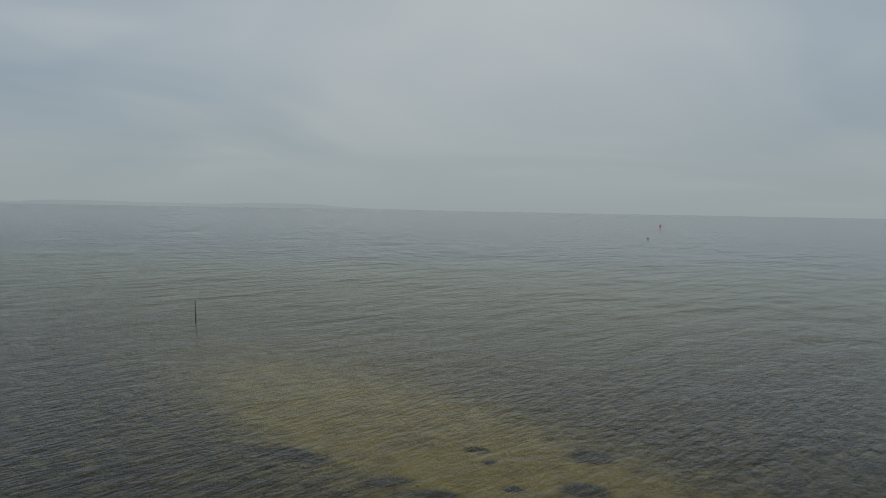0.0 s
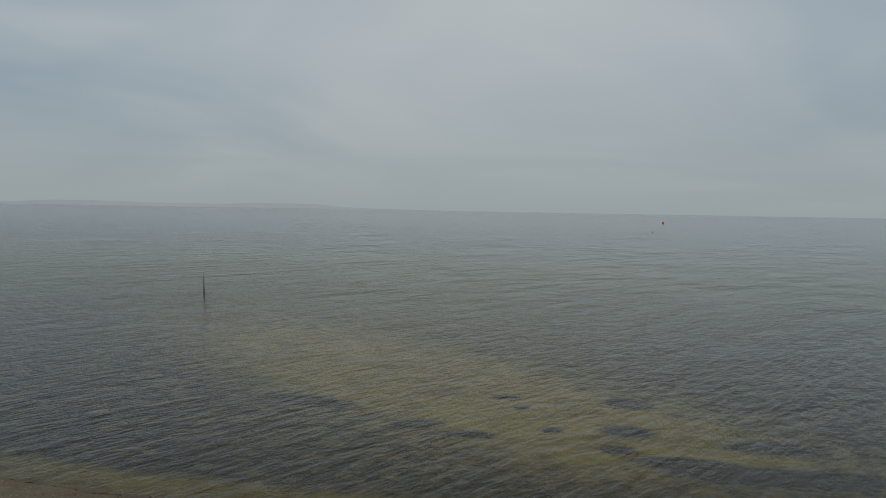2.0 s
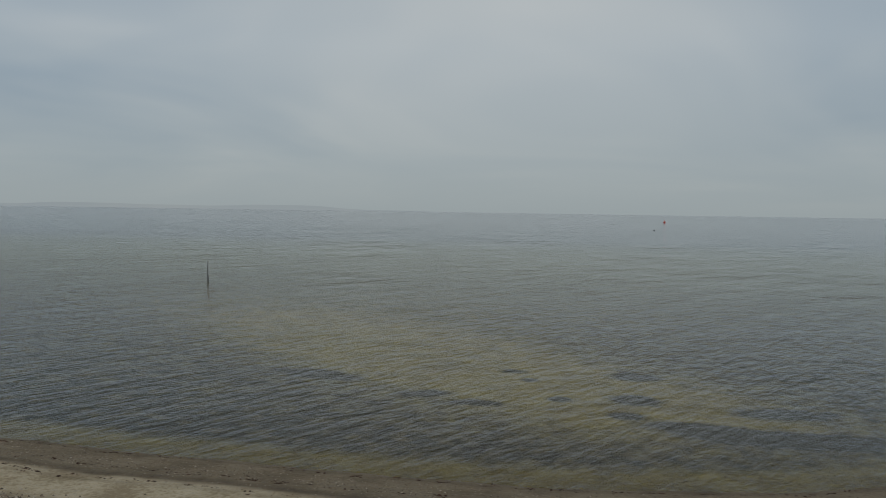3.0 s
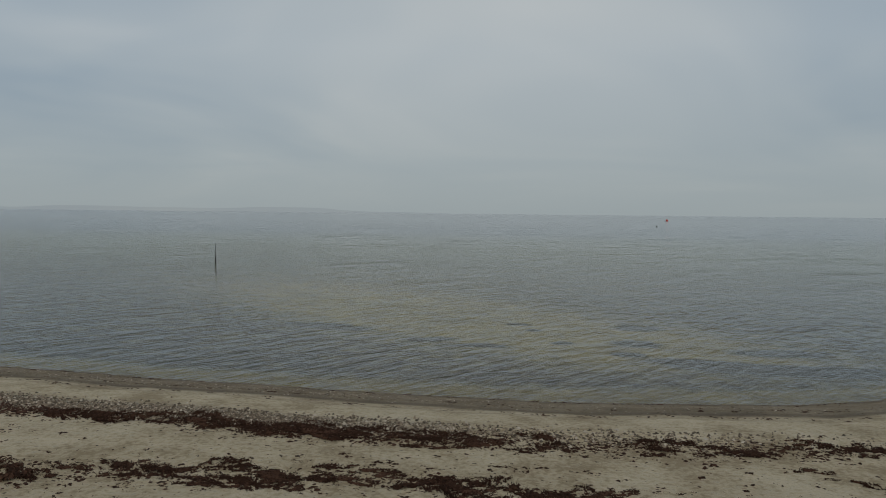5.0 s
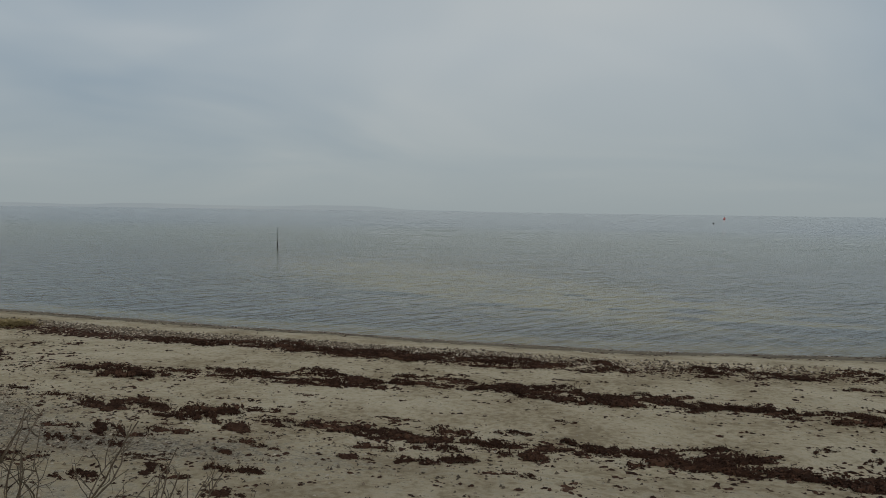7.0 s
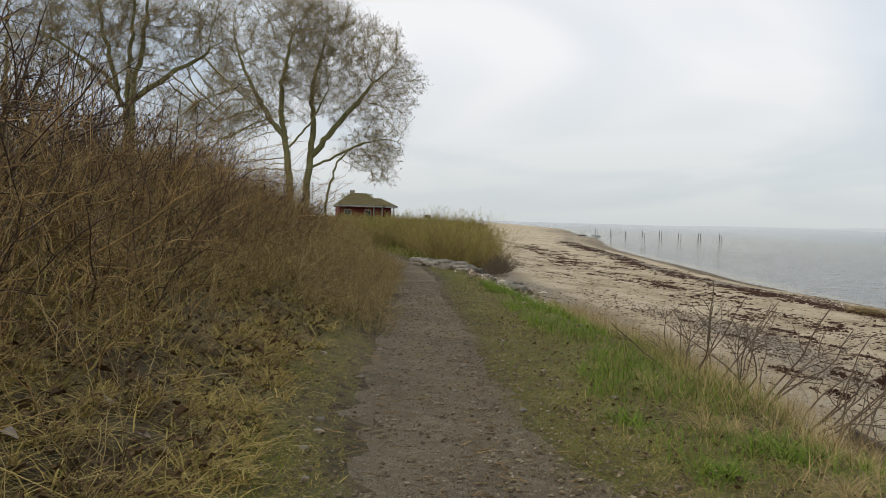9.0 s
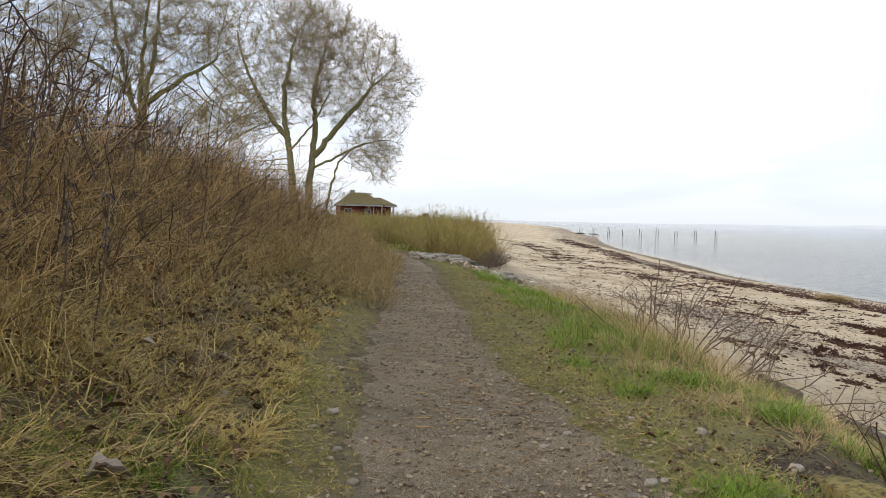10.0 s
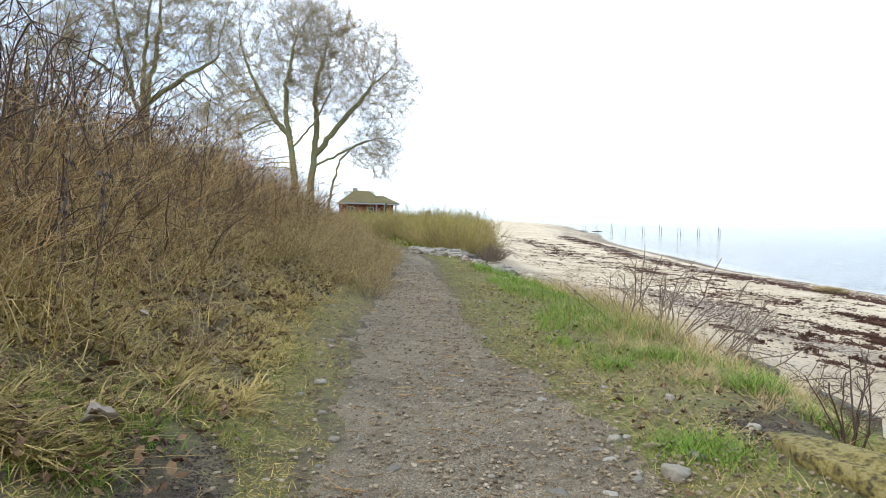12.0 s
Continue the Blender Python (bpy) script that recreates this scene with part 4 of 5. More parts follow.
def thorn_bush(at, size, stems, mat, label, upright=0.9, name="thorn_bush", category="bush", group="", kids=5, lean=0.0):
    bush = thing(name, at, label, category, group)
    turn = rng.uniform(0, 2 * np.pi, stems)
    out = rng.uniform(0.1, 1.0, stems)
    head = np.stack([np.cos(turn) * out, np.sin(turn) * out + lean, np.full(stems, upright)], 1)
    root = np.stack([np.cos(turn) * out * size * 0.12, np.sin(turn) * out * size * 0.12, np.full(stems, -0.05)], 1)
    main = wander(root, head, size * rng.uniform(0.7, 1.15, stems), 7, 0.15, 0.02)
    side, _ = offshoots(main, kids, 0.25, 1.0, size * 0.38, 0.6, 0.1, 5, 0.2, 0.0)
    fine, _ = offshoots(side, kids - 1, 0.2, 1.0, size * 0.16, 0.6, 0.05, 3, 0.25, 0.0)
    thick = 0.0095 * size**0.5
    if stems > 24:
        v, q = tubes(main, tapered(stems, 7, thick, thick * 0.45), 5)
        tagged(part("stemwork", sheet("stemwork", v, q, mat), bush), kind="stuff")
        v, q = gather([tubes(side, tapered(len(side), 5, thick * 0.5, thick * 0.22), 3), tubes(fine, tapered(len(fine), 3, thick * 0.26, thick * 0.12), 3)])
        tagged(part("twigwork", sheet("twigwork", v, q, mat), bush), kind="stuff")
        return bush
    for k in range(stems):
        v, q = tubes(main[k:k + 1], tapered(1, 7, thick, thick * 0.45), 5)
        stem = part("stem", sheet("stem", v, q, mat), bush)
        mine, few = side[k * kids:(k + 1) * kids], fine[k * kids * (kids - 1):(k + 1) * kids * (kids - 1)]
        v, q = gather([tubes(mine, tapered(len(mine), 5, thick * 0.5, thick * 0.22), 3), tubes(few, tapered(len(few), 3, thick * 0.26, thick * 0.12), 3)])
        tagged(part("twigwork", sheet("twigwork", v, q, mat), stem), kind="stuff")
    return bush


for x, y, s, n in ((-4.0, -5.0, 1.7, 26), (-6.5, -5.8, 2.6, 30), (-1.4, -5.2, 1.5, 25), (-9.5, -5.6, 2.5, 34), (-12.5, -5.2, 2.1, 32), (-2.4, -6.6, 2.7, 28), (-16, -4.2, 1.9, 32)):
    thorn_bush(stand(x, y), s, n, DARKTWIG, "dense bare blackthorn bush on the slope", group="blackthorn on the slope")
for x, y, s, n, tip in ((-2.0, 1.9, 1.0, 3, -0.1), (-2.7, 2.5, 0.95, 4, 0.0), (-2.2, 2.35, 1.0, 5, 0.1), (-1.7, 2.3, 1.1, 6, 0.3), (-1.25, 2.3, 1.1, 6, 0.4), (-0.85, 2.35, 1.05, 6, 0.6), (-0.45, 2.35, 0.9, 6, 0.7), (-0.05, 2.35, 0.8, 5, 0.7), (0.4, 2.3, 0.6, 5, 0.4), (0.9, 2.2, 0.55, 4, 0.2)):
    thorn_bush(stand(x, y), s, n, ROSE, "bare thorny rose bush at the edge of the bank", 1.0, "rose_bush", "bush", "rose bushes along the bank", 3, tip)
thorn_bush(stand(2.42, 1.2), 0.62, 9, DARKTWIG, "dark leafless rose bush beside the timber edging", 3.6, "rose_bush", "bush", "rose bushes along the bank")


# ---- thicket and dead grass on the slope ----
def scatter(count, x0, x1, near, lo, hi, power=1.0):
    """Places landward (lo, hi > 0) or seaward of the path, denser towards x1."""
    x = x1 - (x1 - x0) * rng.random(count) ** near
    l = lo + (hi - lo) * rng.random(count) ** power
    return x, path_y(x) - l


def thicket(name, count, x0, x1, near, lo, hi, tall, mat, label, lean=0.55, sag=0.03, kids=3, kink=0.22, thick=0.005):
    """Bare stems on the slope, low beside the path and tall further up."""
    x, y = scatter(count, x0, x1, near, lo, hi)
    up_slope = np.interp(path_y(x) - y, (0.8, 1.6, 2.6, 3.8), (0.22, 0.4, 0.75, 1.0)) * np.interp(x, (-7, -3, 0.5, 2.5), (1.0, 0.8, 0.62, 0.5))
    tall = tall * rng.uniform(0.55, 1.2, count) * (0.55 + 0.9 * fractal(x, y, 0.8, 61)) * up_slope
    head = np.stack([rng.normal(0, lean, count), rng.normal(0, lean, count) + 0.08, np.ones(count)], 1)
    main = wander(on_land(x, y, -0.03), head, tall, 6, kink, sag)
    side, _ = offshoots(main, kids, 0.25, 1.0, 0.30, 0.6, 0.08, 3, 0.25, 0.03)
    v, q = gather([tubes(main, tapered(count, 6, thick, thick * 0.4)), tubes(side, tapered(len(side), 3, thick * 0.5, thick * 0.25))])
    return tagged(new(name, sheet(name, v, q, mat)), label, "thicket", kind="stuff")


thicket("bramble_thicket", 2300, -24, 2.0, 1.5, 2.3, 6.0, 1.4, REDTWIG, "dense reddish-brown leafless thicket on the slope", 0.55, 0.02, 4, 0.26, 0.0048)
thicket("dry_stems", 1900, -20, 2.2, 1.5, 1.6, 5.4, 1.4, STRAW, "pale dry weed stalks among the thicket", 0.35, 0.02, 2, 0.24, 0.0042)
thicket("tan_stems", 1600, -20, 1.8, 1.5, 2.0, 6.0, 1.6, TWIG, "tan woody stems rising from the thicket", 0.5, 0.01, 4, 0.25, 0.0055)
thicket("dark_scrub", 2200, -26, 1.6, 1.4, 2.4, 7.5, 1.5, DARKTWIG, "dark leafless scrub along the top of the slope", 0.55, 0.02, 4, 0.24, 0.0055)
thicket("arching_canes", 300, -16, 1.2, 1.4, 2.6, 5.5, 2.6, TWIG, "long arching bramble canes over the slope", 0.6, 0.15, 5, 0.13, 0.008)
thicket("dark_rods", 190, -14, 1.0, 1.4, 2.2, 5.0, 1.9, DARKTWIG, "thick dark rods standing in the thicket", 0.3, 0.0, 6, 0.2, 0.009)
thicket("path_side_twigs", 2100, -22, -4.5, 1.0, 0.5, 2.2, 2.1, REDTWIG, "low brown twigs overhanging the path", 0.7, 0.02, 4)


def turf(name, count, x0, x1, near, lo, hi, short, tall, thin, wide, lean, droop, mat, label, power=1.0, clump=0.0, segs=3):
    x, y = scatter(count, x0, x1, near, lo, hi, power)
    clear = (((x - 3.4) / 0.85) ** 2 + ((y - 0.62) / 0.34) ** 2 > 1) & (((x - 2.4) / 0.32) ** 2 + ((y - 0.68) / 0.2) ** 2 > 1) & (((x - 2.85) / 0.55) ** 2 + ((y + 2.5) / 0.24) ** 2 > 1)
    x, y, count = x[clear], y[clear], int(clear.sum())
    if clump:
        keep = fractal(x, y, 1.1, 71) + rng.normal(0, 0.06, count) > clump
        x, y = x[keep], y[keep]
    n = len(x)
    size = rng.uniform(short, tall, n) * (0.6 + 0.8 * fractal(x, y, 1.7, 81))
    v, q = blades(on_land(x, y, -0.01), size, rng.uniform(thin, wide, n), np.clip(rng.normal(lean, 0.2, n), 0.02, 0.97), np.clip(rng.normal(droop, 0.12, n), 0, 0.75), segs=segs)
    v[:, 2] = np.maximum(v[:, 2], land(v[:, 0], v[:, 1]) + 0.003)
    return tagged(new(name, sheet(name, v, q, mat, False)), label, "grass", kind="stuff")


def tussocks(name, count, per, x0, x1, near, lo, hi, short, tall, thin, wide, mat, label, gap=0.0):
    """Tufts of grass whose blades spring from one root and fall outwards and downhill."""
    x, y = scatter(count, x0, x1, near, lo, hi)
    keep = (fractal(x, y, 1.9, 113) > gap) & (((x - 2.85) / 0.75) ** 2 + ((y + 2.5) / 0.36) ** 2 > 1) & (((x - 3.4) / 0.85) ** 2 + ((y - 0.66) / 0.4) ** 2 > 1)
    x, y = x[keep], y[keep]
    size = rng.uniform(short, tall, len(x))
    x, y, size = np.repeat(x, per), np.repeat(y, per), np.repeat(size, per)
    n = len(x)
    turn, off = rng.uniform(0, 2 * np.pi, n), 0.22 * size * rng.random(n)
    out = turn + rng.normal(0, 1.1, n) + 0.4 * np.sin(np.pi / 2 - turn)
    v, q = blades(on_land(x + off * np.cos(turn), y + off * np.sin(turn), -0.01), size * rng.uniform(0.45, 1.15, n), rng.uniform(thin, wide, n), np.clip(rng.normal(0.5, 0.2, n), 0.05, 0.95), np.clip(rng.normal(0.62, 0.2, n), 0.1, 0.95), out, 4)
    v[:, 2] = np.maximum(v[:, 2], land(v[:, 0], v[:, 1]) + 0.003)
    return tagged(new(name, sheet(name, v, q, mat, False)), label, "grass", kind="stuff")


tussocks("dead_grass", 2800, 20, -14, 3.1, 1.7, 1.12, 3.7, 0.10, 0.25, 0.005, 0.012, DEADGRASS, "matted dead brown grass tufts on the slope", 0.40)
tussocks("brown_grass", 420, 22, -12, 3.1, 1.7, 1.35, 3.7, 0.14, 0.34, 0.005, 0.012, LITTER, "rotten dark brown grass between the pale tufts", 0.3)
turf("dead_grass", 9000, -16, 3.0, 1.7, 1.25, 3.6, 0.12, 0.34, 0.003, 0.010, 0.88, 0.3, DEADGRASS, "flattened dead grass under the tufts")
turf("dead_grass", 19000, -22, 2.2, 1.4, 2.0, 4.8, 0.3, 0.8, 0.004, 0.010, 0.5, 0.6, DEADGRASS, "long dead grass tangled through the thicket", clump=0.37)
turf("straw", 7000, -14, 3.0, 1.5, 1.3, 3.8, 0.2, 0.5, 0.003, 0.007, 0.75, 0.5, STRAW, "bleached straw lying over the dead grass", clump=0.45)
turf("moss_patches", 14000, -12, 3.6, 1.5, 1.0, 2.8, 0.08, 0.22, 0.004, 0.008, 0.6, 0.35, MOSSGREEN, "mossy green grass showing through the dead grass", clump=0.55)
turf("mossy_verge", 38000, -14, 3.9, 1.6, 0.65, 1.9, 0.015, 0.055, 0.002, 0.005, 0.55, 0.3, MOSSGREEN, "low mossy grass along the landward edge of the path", clump=0.43)
turf("green_grass", 2600, 0.2, 3.8, 1.0, 1.25, 2.2, 0.05, 0.14, 0.003, 0.007, 0.5, 0.3, GREEN, "fresh green grass shoots beside the path", clump=0.5)
turf("dead_grass", 17000, -10, 3.9, 1.4, 0.68, 1.6, 0.025, 0.085, 0.002, 0.005, 0.85, 0.2, DEADGRASS, "thin dead grass lying at the edge of the path")
# seaward side
turf("mossy_verge", 16000, -18, 4.0, 1.5, -2.2, -0.75, 0.03, 0.10, 0.002, 0.005, 0.6, 0.3, MOSSGREEN, "low mossy grass along the seaward edge of the path", clump=0.40)
turf("mossy_verge", 20000, -18, 0.6, 1.1, -1.6, -0.55, 0.03, 0.10, 0.002, 0.005, 0.6, 0.3, MOSSGREEN, "yellow-green mossy grass strip beside the path")
turf("green_grass", 17000, -12, -0.6, 0.9, -2.9, -1.4, 0.08, 0.30, 0.002, 0.007, 0.4, 0.35, GREEN, "lush green grass on top of the bank", clump=0.48)
turf("green_grass", 7000, -1.5, 3.8, 1.0, -2.8, -1.3, 0.05, 0.20, 0.002, 0.006, 0.45, 0.35, GREEN, "scattered green tufts on the bank", clump=0.60)
turf("matted_grass", 14000, -5, 4.2, 1.1, -2.4, -0.7, 0.03, 0.10, 0.002, 0.0045, 0.92, 0.1, STRAW, "short dead grass trodden flat beside the path", clump=0.42)
tussocks("dry_tufts", 150, 34, -3.0, 2.2, 1.0, -3.1, -1.9, 0.16, 0.36, 0.002, 0.005, STRAW, "pale dry grass tufts hanging over the edge of the bank")
turf("dry_grass", 5200, -9, 0.4, 1.0, -3.5, -2.3, 0.25, 0.58, 0.002, 0.005, 0.35, 0.3, STRAW, "tall pale dry grass at the edge of the bank", clump=0.45)
turf("dead_grass", 17000, -18, 3.4, 1.4, -3.2, -1.0, 0.05, 0.18, 0.002, 0.0045, 0.88, 0.2, DEADGRASS, "dead grass lying on the bank", clump=0.42)

for x0, y0, r, count, tall in ((0.54, 0.66, 0.14, 260, 0.16), (2.66, 0.05, 0.26, 900, 0.13), (1.43, 1.27, 0.22, 420, 0.22), (2.0, 1.5, 0.25, 420, 0.26), (-0.6, 0.6, 0.2, 300, 0.12), (0.2, 1.3, 0.35, 600, 0.2),
                               (2.86, -3.02, 0.22, 520, 0.16), (2.5, -2.69, 0.16, 380, 0.13), (1.7, 0.1, 0.12, 120, 0.06), (1.2, 0.95, 0.15, 160, 0.08), (3.0, -2.9, 0.2, 380, 0.12), (2.0, -2.6, 0.14, 220, 0.12)):
    x, y = rng.normal(x0, r * 0.5, count), rng.normal(y0, r * 0.5, count)
    v, q = blades(on_land(x, y, -0.01), rng.uniform(0.4, 1.2, count) * tall, rng.uniform(0.003, 0.007, count), np.clip(rng.normal(0.5, 0.2, count), 0, 0.95), 0.35)
    tuft = thing("grass_tuft", stand(x0, y0), "fresh green grass tuft beside the footpath", "grass", "green tufts by the path")
    tagged(part("growth", sheet("growth", v - np.array(stand(x0, y0)), q, GREEN, False), tuft), kind="stuff")

# turf on both sides of the path further along
for lo_l, hi_l, mat, tall in ((0.8, 4.5, DEADGRASS, 0.4), (-2.4, -0.9, MOSSGREEN, 0.14), (-2.8, -1.0, DEADGRASS, 0.2)):
    turf("rough_turf", 9500, 3.75, 14, 0.8, lo_l, hi_l, tall * 0.3, tall, 0.004, 0.010, 0.7, 0.35, mat, "rough dead and mossy grass beside the path")
# willow scrub and rough grass beyond the bend
roots = []
while len(roots) < 120:
    x = rng.uniform(-42, -18.8)
    y = rng.uniform(2.2, 5.3 + (-19.5 - x) * 0.27)
    if x < -27.5 or y > 3.7:
        roots.append((x, y))
for kind, share, mat, low_part in (("willow_scrub", 30, WILLOW, 0.95), ("brown_willow_scrub", 26, REDTWIG, 0.85)):
    cx, cy = np.repeat(np.array(roots), share, axis=0).T
    n = len(cx)
    x, y = cx + rng.normal(0, 0.3, n), cy + rng.normal(0, 0.3, n)
    tall = np.repeat(rng.uniform(0.75, 2.1, len(roots)), share) * rng.uniform(0.6, 1.15, n) * low_part
    head = np.stack([(x - cx) * 1.1 + rng.normal(0, 0.32, n), (y - cy) * 1.1 + rng.normal(0, 0.32, n), np.ones(n)], 1)
    main = wander(on_land(x, y, -0.03), head, tall, 5, 0.12, -0.02)
    side, _ = offshoots(main, 6, 0.25, 1.0, 0.42, 0.6, 0.2, 2, 0.18, -0.02)
    v, q = gather([tubes(main, tapered(n, 5, 0.008, 0.0035)), tubes(side, tapered(len(side), 2, 0.005, 0.003))])
    tagged(new(kind, sheet(kind, v, q, mat)), "yellow-green upright willow scrub beside the beach" if mat is WILLOW else "brown bare willow rods among the scrub", "scrub", kind="stuff")
for x, y, s in ((-18.6, 5.4, 1.0), (-18.2, 5.0, 0.8), (-19.3, 5.7, 1.0), (-17.4, 4.8, 0.6), (-20.2, 6.0, 0.9)):
    thorn_bush(stand(x, y), s * 0.8, 30, ROSE, "low dark bare bush at the foot of the willow scrub", 0.8, "bare_bush", "bush", "bare bushes by the willow scrub")
n = 16000
x = rng.uniform(-75, -19, n)
y = path_y(x) - 6 + (bank_y(x) + 6 - path_y(x)) * rng.random(n)
y = np.where(np.abs(y - path_y(x)) < 0.45, y + 0.9, y)
v, q = blades(on_land(x, y, -0.02), rng.uniform(0.2, 0.55, n), rng.uniform(0.01, 0.025, n), np.clip(rng.normal(0.4, 0.2, n), 0.02, 0.95), 0.3, segs=2)
tagged(new("rough_grass", sheet("rough_grass", v, q, MOSSGREEN, False)), "rough yellow-green grass beyond the bend of the path", "grass", kind="stuff")

# fallen leaves
def leaf_shapes(roots, sizes):
    """Rounded, curled dead leaves: verts, quads."""
    n, t = len(roots), np.linspace(0, 1, 6)
    turn, tip = rng.uniform(0, 2 * np.pi, n), rng.normal(0, 0.35, n)
    out = np.stack([np.cos(turn) * np.cos(tip), np.sin(turn) * np.cos(tip), np.sin(tip)], 1)
    side = np.stack([-np.sin(turn), np.cos(turn), rng.normal(0, 0.35, n)], 1)
    half = sizes[:, None] * (0.05 + 0.30 * np.sin(np.pi * t) ** 0.9) * rng.uniform(0.55, 1.2, (n, 6))
    mid = roots[:, None] + out[:, None] * (sizes[:, None] * t)[..., None]
    mid[..., 2] += sizes[:, None] * 0.5 * t * (t - 1) * rng.uniform(-1, 1, (n, 1))
    curl = np.array([0, 0, 1.0]) * (half * rng.uniform(-0.3, 1.6, (n, 1)))[..., None]
    verts = np.stack([mid - side[:, None] * half[..., None] + curl, mid, mid + side[:, None] * half[..., None] + curl], 2).reshape(-1, 3)
    ids = np.arange(n * 18).reshape(n, 6, 3)
    quads = np.concatenate([np.stack([ids[:, :-1, k], ids[:, :-1, k + 1], ids[:, 1:, k + 1], ids[:, 1:, k]], -1).reshape(-1, 4) for k in (0, 1)])
    return verts, quads


x, y = scatter(3600, -9, 3.2, 1.4, 1.2, 3.6)
x2, y2 = scatter(420, -6, 3.4, 1.2, -2.6, -0.9)
x3, y3 = scatter(170, -5, 3.2, 1.3, 1.2, 3.4)
x, y = np.r_[x, x2, x3], np.r_[y, y2, y3]
n = len(x)
v, q = leaf_shapes(on_land(x, y, 0.02 + 0.12 * rng.random(n) * (y < path_y(x) - 1.2)), np.r_[rng.uniform(0.02, 0.058, n - 170), rng.uniform(0.05, 0.11, 170)])
v += rng.normal(0, 0.0035, v.shape)
tagged(new("fallen_leaves", sheet("fallen_leaves", v, q, LITTER, True)), "withered brown leaves lying in the grass", "leaves", kind="stuff")

for x, y, size, tone in ((2.76, -2.88, 0.17, "pale brown"), (1.55, -3.36, 0.14, "orange-brown"), (1.22, -2.45, 0.13, "grey-brown"), (0.55, -2.5, 0.12, "grey-brown"), (0.35, -2.72, 0.13, "pale grey"), (1.1, -2.98, 0.11, "pale brown"), (1.3, -3.3, 0.13, "pale grey"), (2.2, -2.95, 0.14, "brown")):
    v, q = leaf_shapes(np.array([[0.0, 0.0, 0.0]]), np.array([size]))
    ob = new("dead_leaf", sheet("dead_leaf", v, q, {"orange-brown": LEAFORANGE, "brown": LITTER}.get(tone, LEAFPALE)))
    ob.matrix_basis = pose(x, y, float(land(x, y)) + 0.07, 8, -6, 0)
    tagged(ob, tone + " withered leaf lying on the dead grass", "leaf", "large fallen leaves")

# ---- stones, boulders and timber ----
x = 4.2 - 16 * rng.random(30000) ** 1.8
y = path_y(x) + rng.normal(0.3, 0.8, 30000)
s = 0.006 + 0.030 * rng.random(30000) ** 3.5
lump = s > 0.015
(v, f), (v2, f2) = crumbs(on_land(x, y, 0.022)[~lump], s[~lump], 0.8), rocks(on_land(x, y, 0.02)[lump], s[lump])
tagged(new("path_gravel", sheet("path_gravel", np.concatenate([v, v2]), [f, f2 + len(v)], GRIT, False)), "loose grey-brown gravel trodden into the path", "gravel", kind="stuff")


def stone(x, y, size, mat, label, flat=0.6, group="", name="stone", sink=0.3, turn=0.0, stretch=1.0, lift=0.0, rough=0.10):
    bm = bmesh.new()
    bmesh.ops.create_icosphere(bm, subdivisions=3, radius=0.5)
    shift = Vector(rng.uniform(-50, 50, 3))
    for vert in bm.verts:
        c = vert.co.copy()
        c = Vector([math.copysign(abs(u * 2) ** 0.75 / 2, u) for u in c])
        c *= 1 + 0.28 * noise.noise(c * 2.2 + shift) + rough * noise.noise(c * 6 + shift) + rough * 0.7 * noise.noise(c * 13 + shift)
        vert.co = (c.x * size * stretch, c.y * size, c.z * size * flat)
    data = bpy.data.meshes.new(name)
    bm.to_mesh(data)
    bm.free()
    data.materials.append(mat)
    for p in data.polygons:
        p.use_smooth = True
    ob = new(name, data)
    ob.matrix_basis = pose(x, y, float(land(x, y)) + size * flat * (0.5 - sink) + lift, 0, 0, turn)
    return tagged(ob, label, "stone", group)


stone(3.32, 0.66, 0.44, LICHEN, "large boulder crusted with yellow-green lichen on the bank", 0.7, "", "boulder", 0.56, 3, 3.2, 0.0, 0.2)
stone(2.98, 1.08, 0.28, ROCK, "grey angular stone behind the lichened boulder", 0.7, "", "boulder", 0.5, 20, 1.5)
stone(2.05, 1.72, 0.3, LICHEN, "lichened stone beside the dark rose bush", 0.7, "", "boulder", 0.4, -20, 1.5, 0.0, 0.2)
for _ in range(52):
    x = 3.9 - 9 * rng.random() ** 1.5
    y = float(path_y(x)) + rng.choice([rng.normal(-0.75, 0.2), rng.normal(0.95, 0.35), rng.normal(0, 0.5)], p=[0.3, 0.45, 0.25])
    stone(x, y, rng.uniform(0.025, 0.07), ROCK, "pale rounded stone lying loose on the footpath", 0.6, "loose stones on the path", "stone", 0.25, rng.uniform(0, 360), rng.uniform(1, 1.5))


for x, y, size in ((2.93, -0.25, 0.11), (2.41, -0.31, 0.065), (1.69, 0.45, 0.065), (1.66, -0.6, 0.055), (2.04, -1.79, 0.058), (1.55, -1.83, 0.05), (0.84, -1.8, 0.07), (-0.56, -1.63, 0.055), (2.19, -0.35, 0.04), (2.39, -0.23, 0.04), (2.33, 0.62, 0.06),
                   (0.69, 0.26, 0.042), (0.87, -1.59, 0.036), (1.44, -0.29, 0.032), (1.31, 0.16, 0.042), (2.79, -1.39, 0.036), (2.72, -1.1, 0.035), (-0.12, -1.1, 0.04), (2.68, 0.24, 0.045), (2.86, -1.02, 0.038), (1.2, -1.95, 0.04), (2.86, -0.41, 0.04), (2.56, -1.59, 0.04)):
    stone(x, y, size, PALE, "pale weathered stone half sunk beside the footpath", rng.uniform(0.5, 0.75), "pale stones beside the path", "stone", 0.2, rng.uniform(0, 360), rng.uniform(1.0, 1.4), 0.0, 0.18)


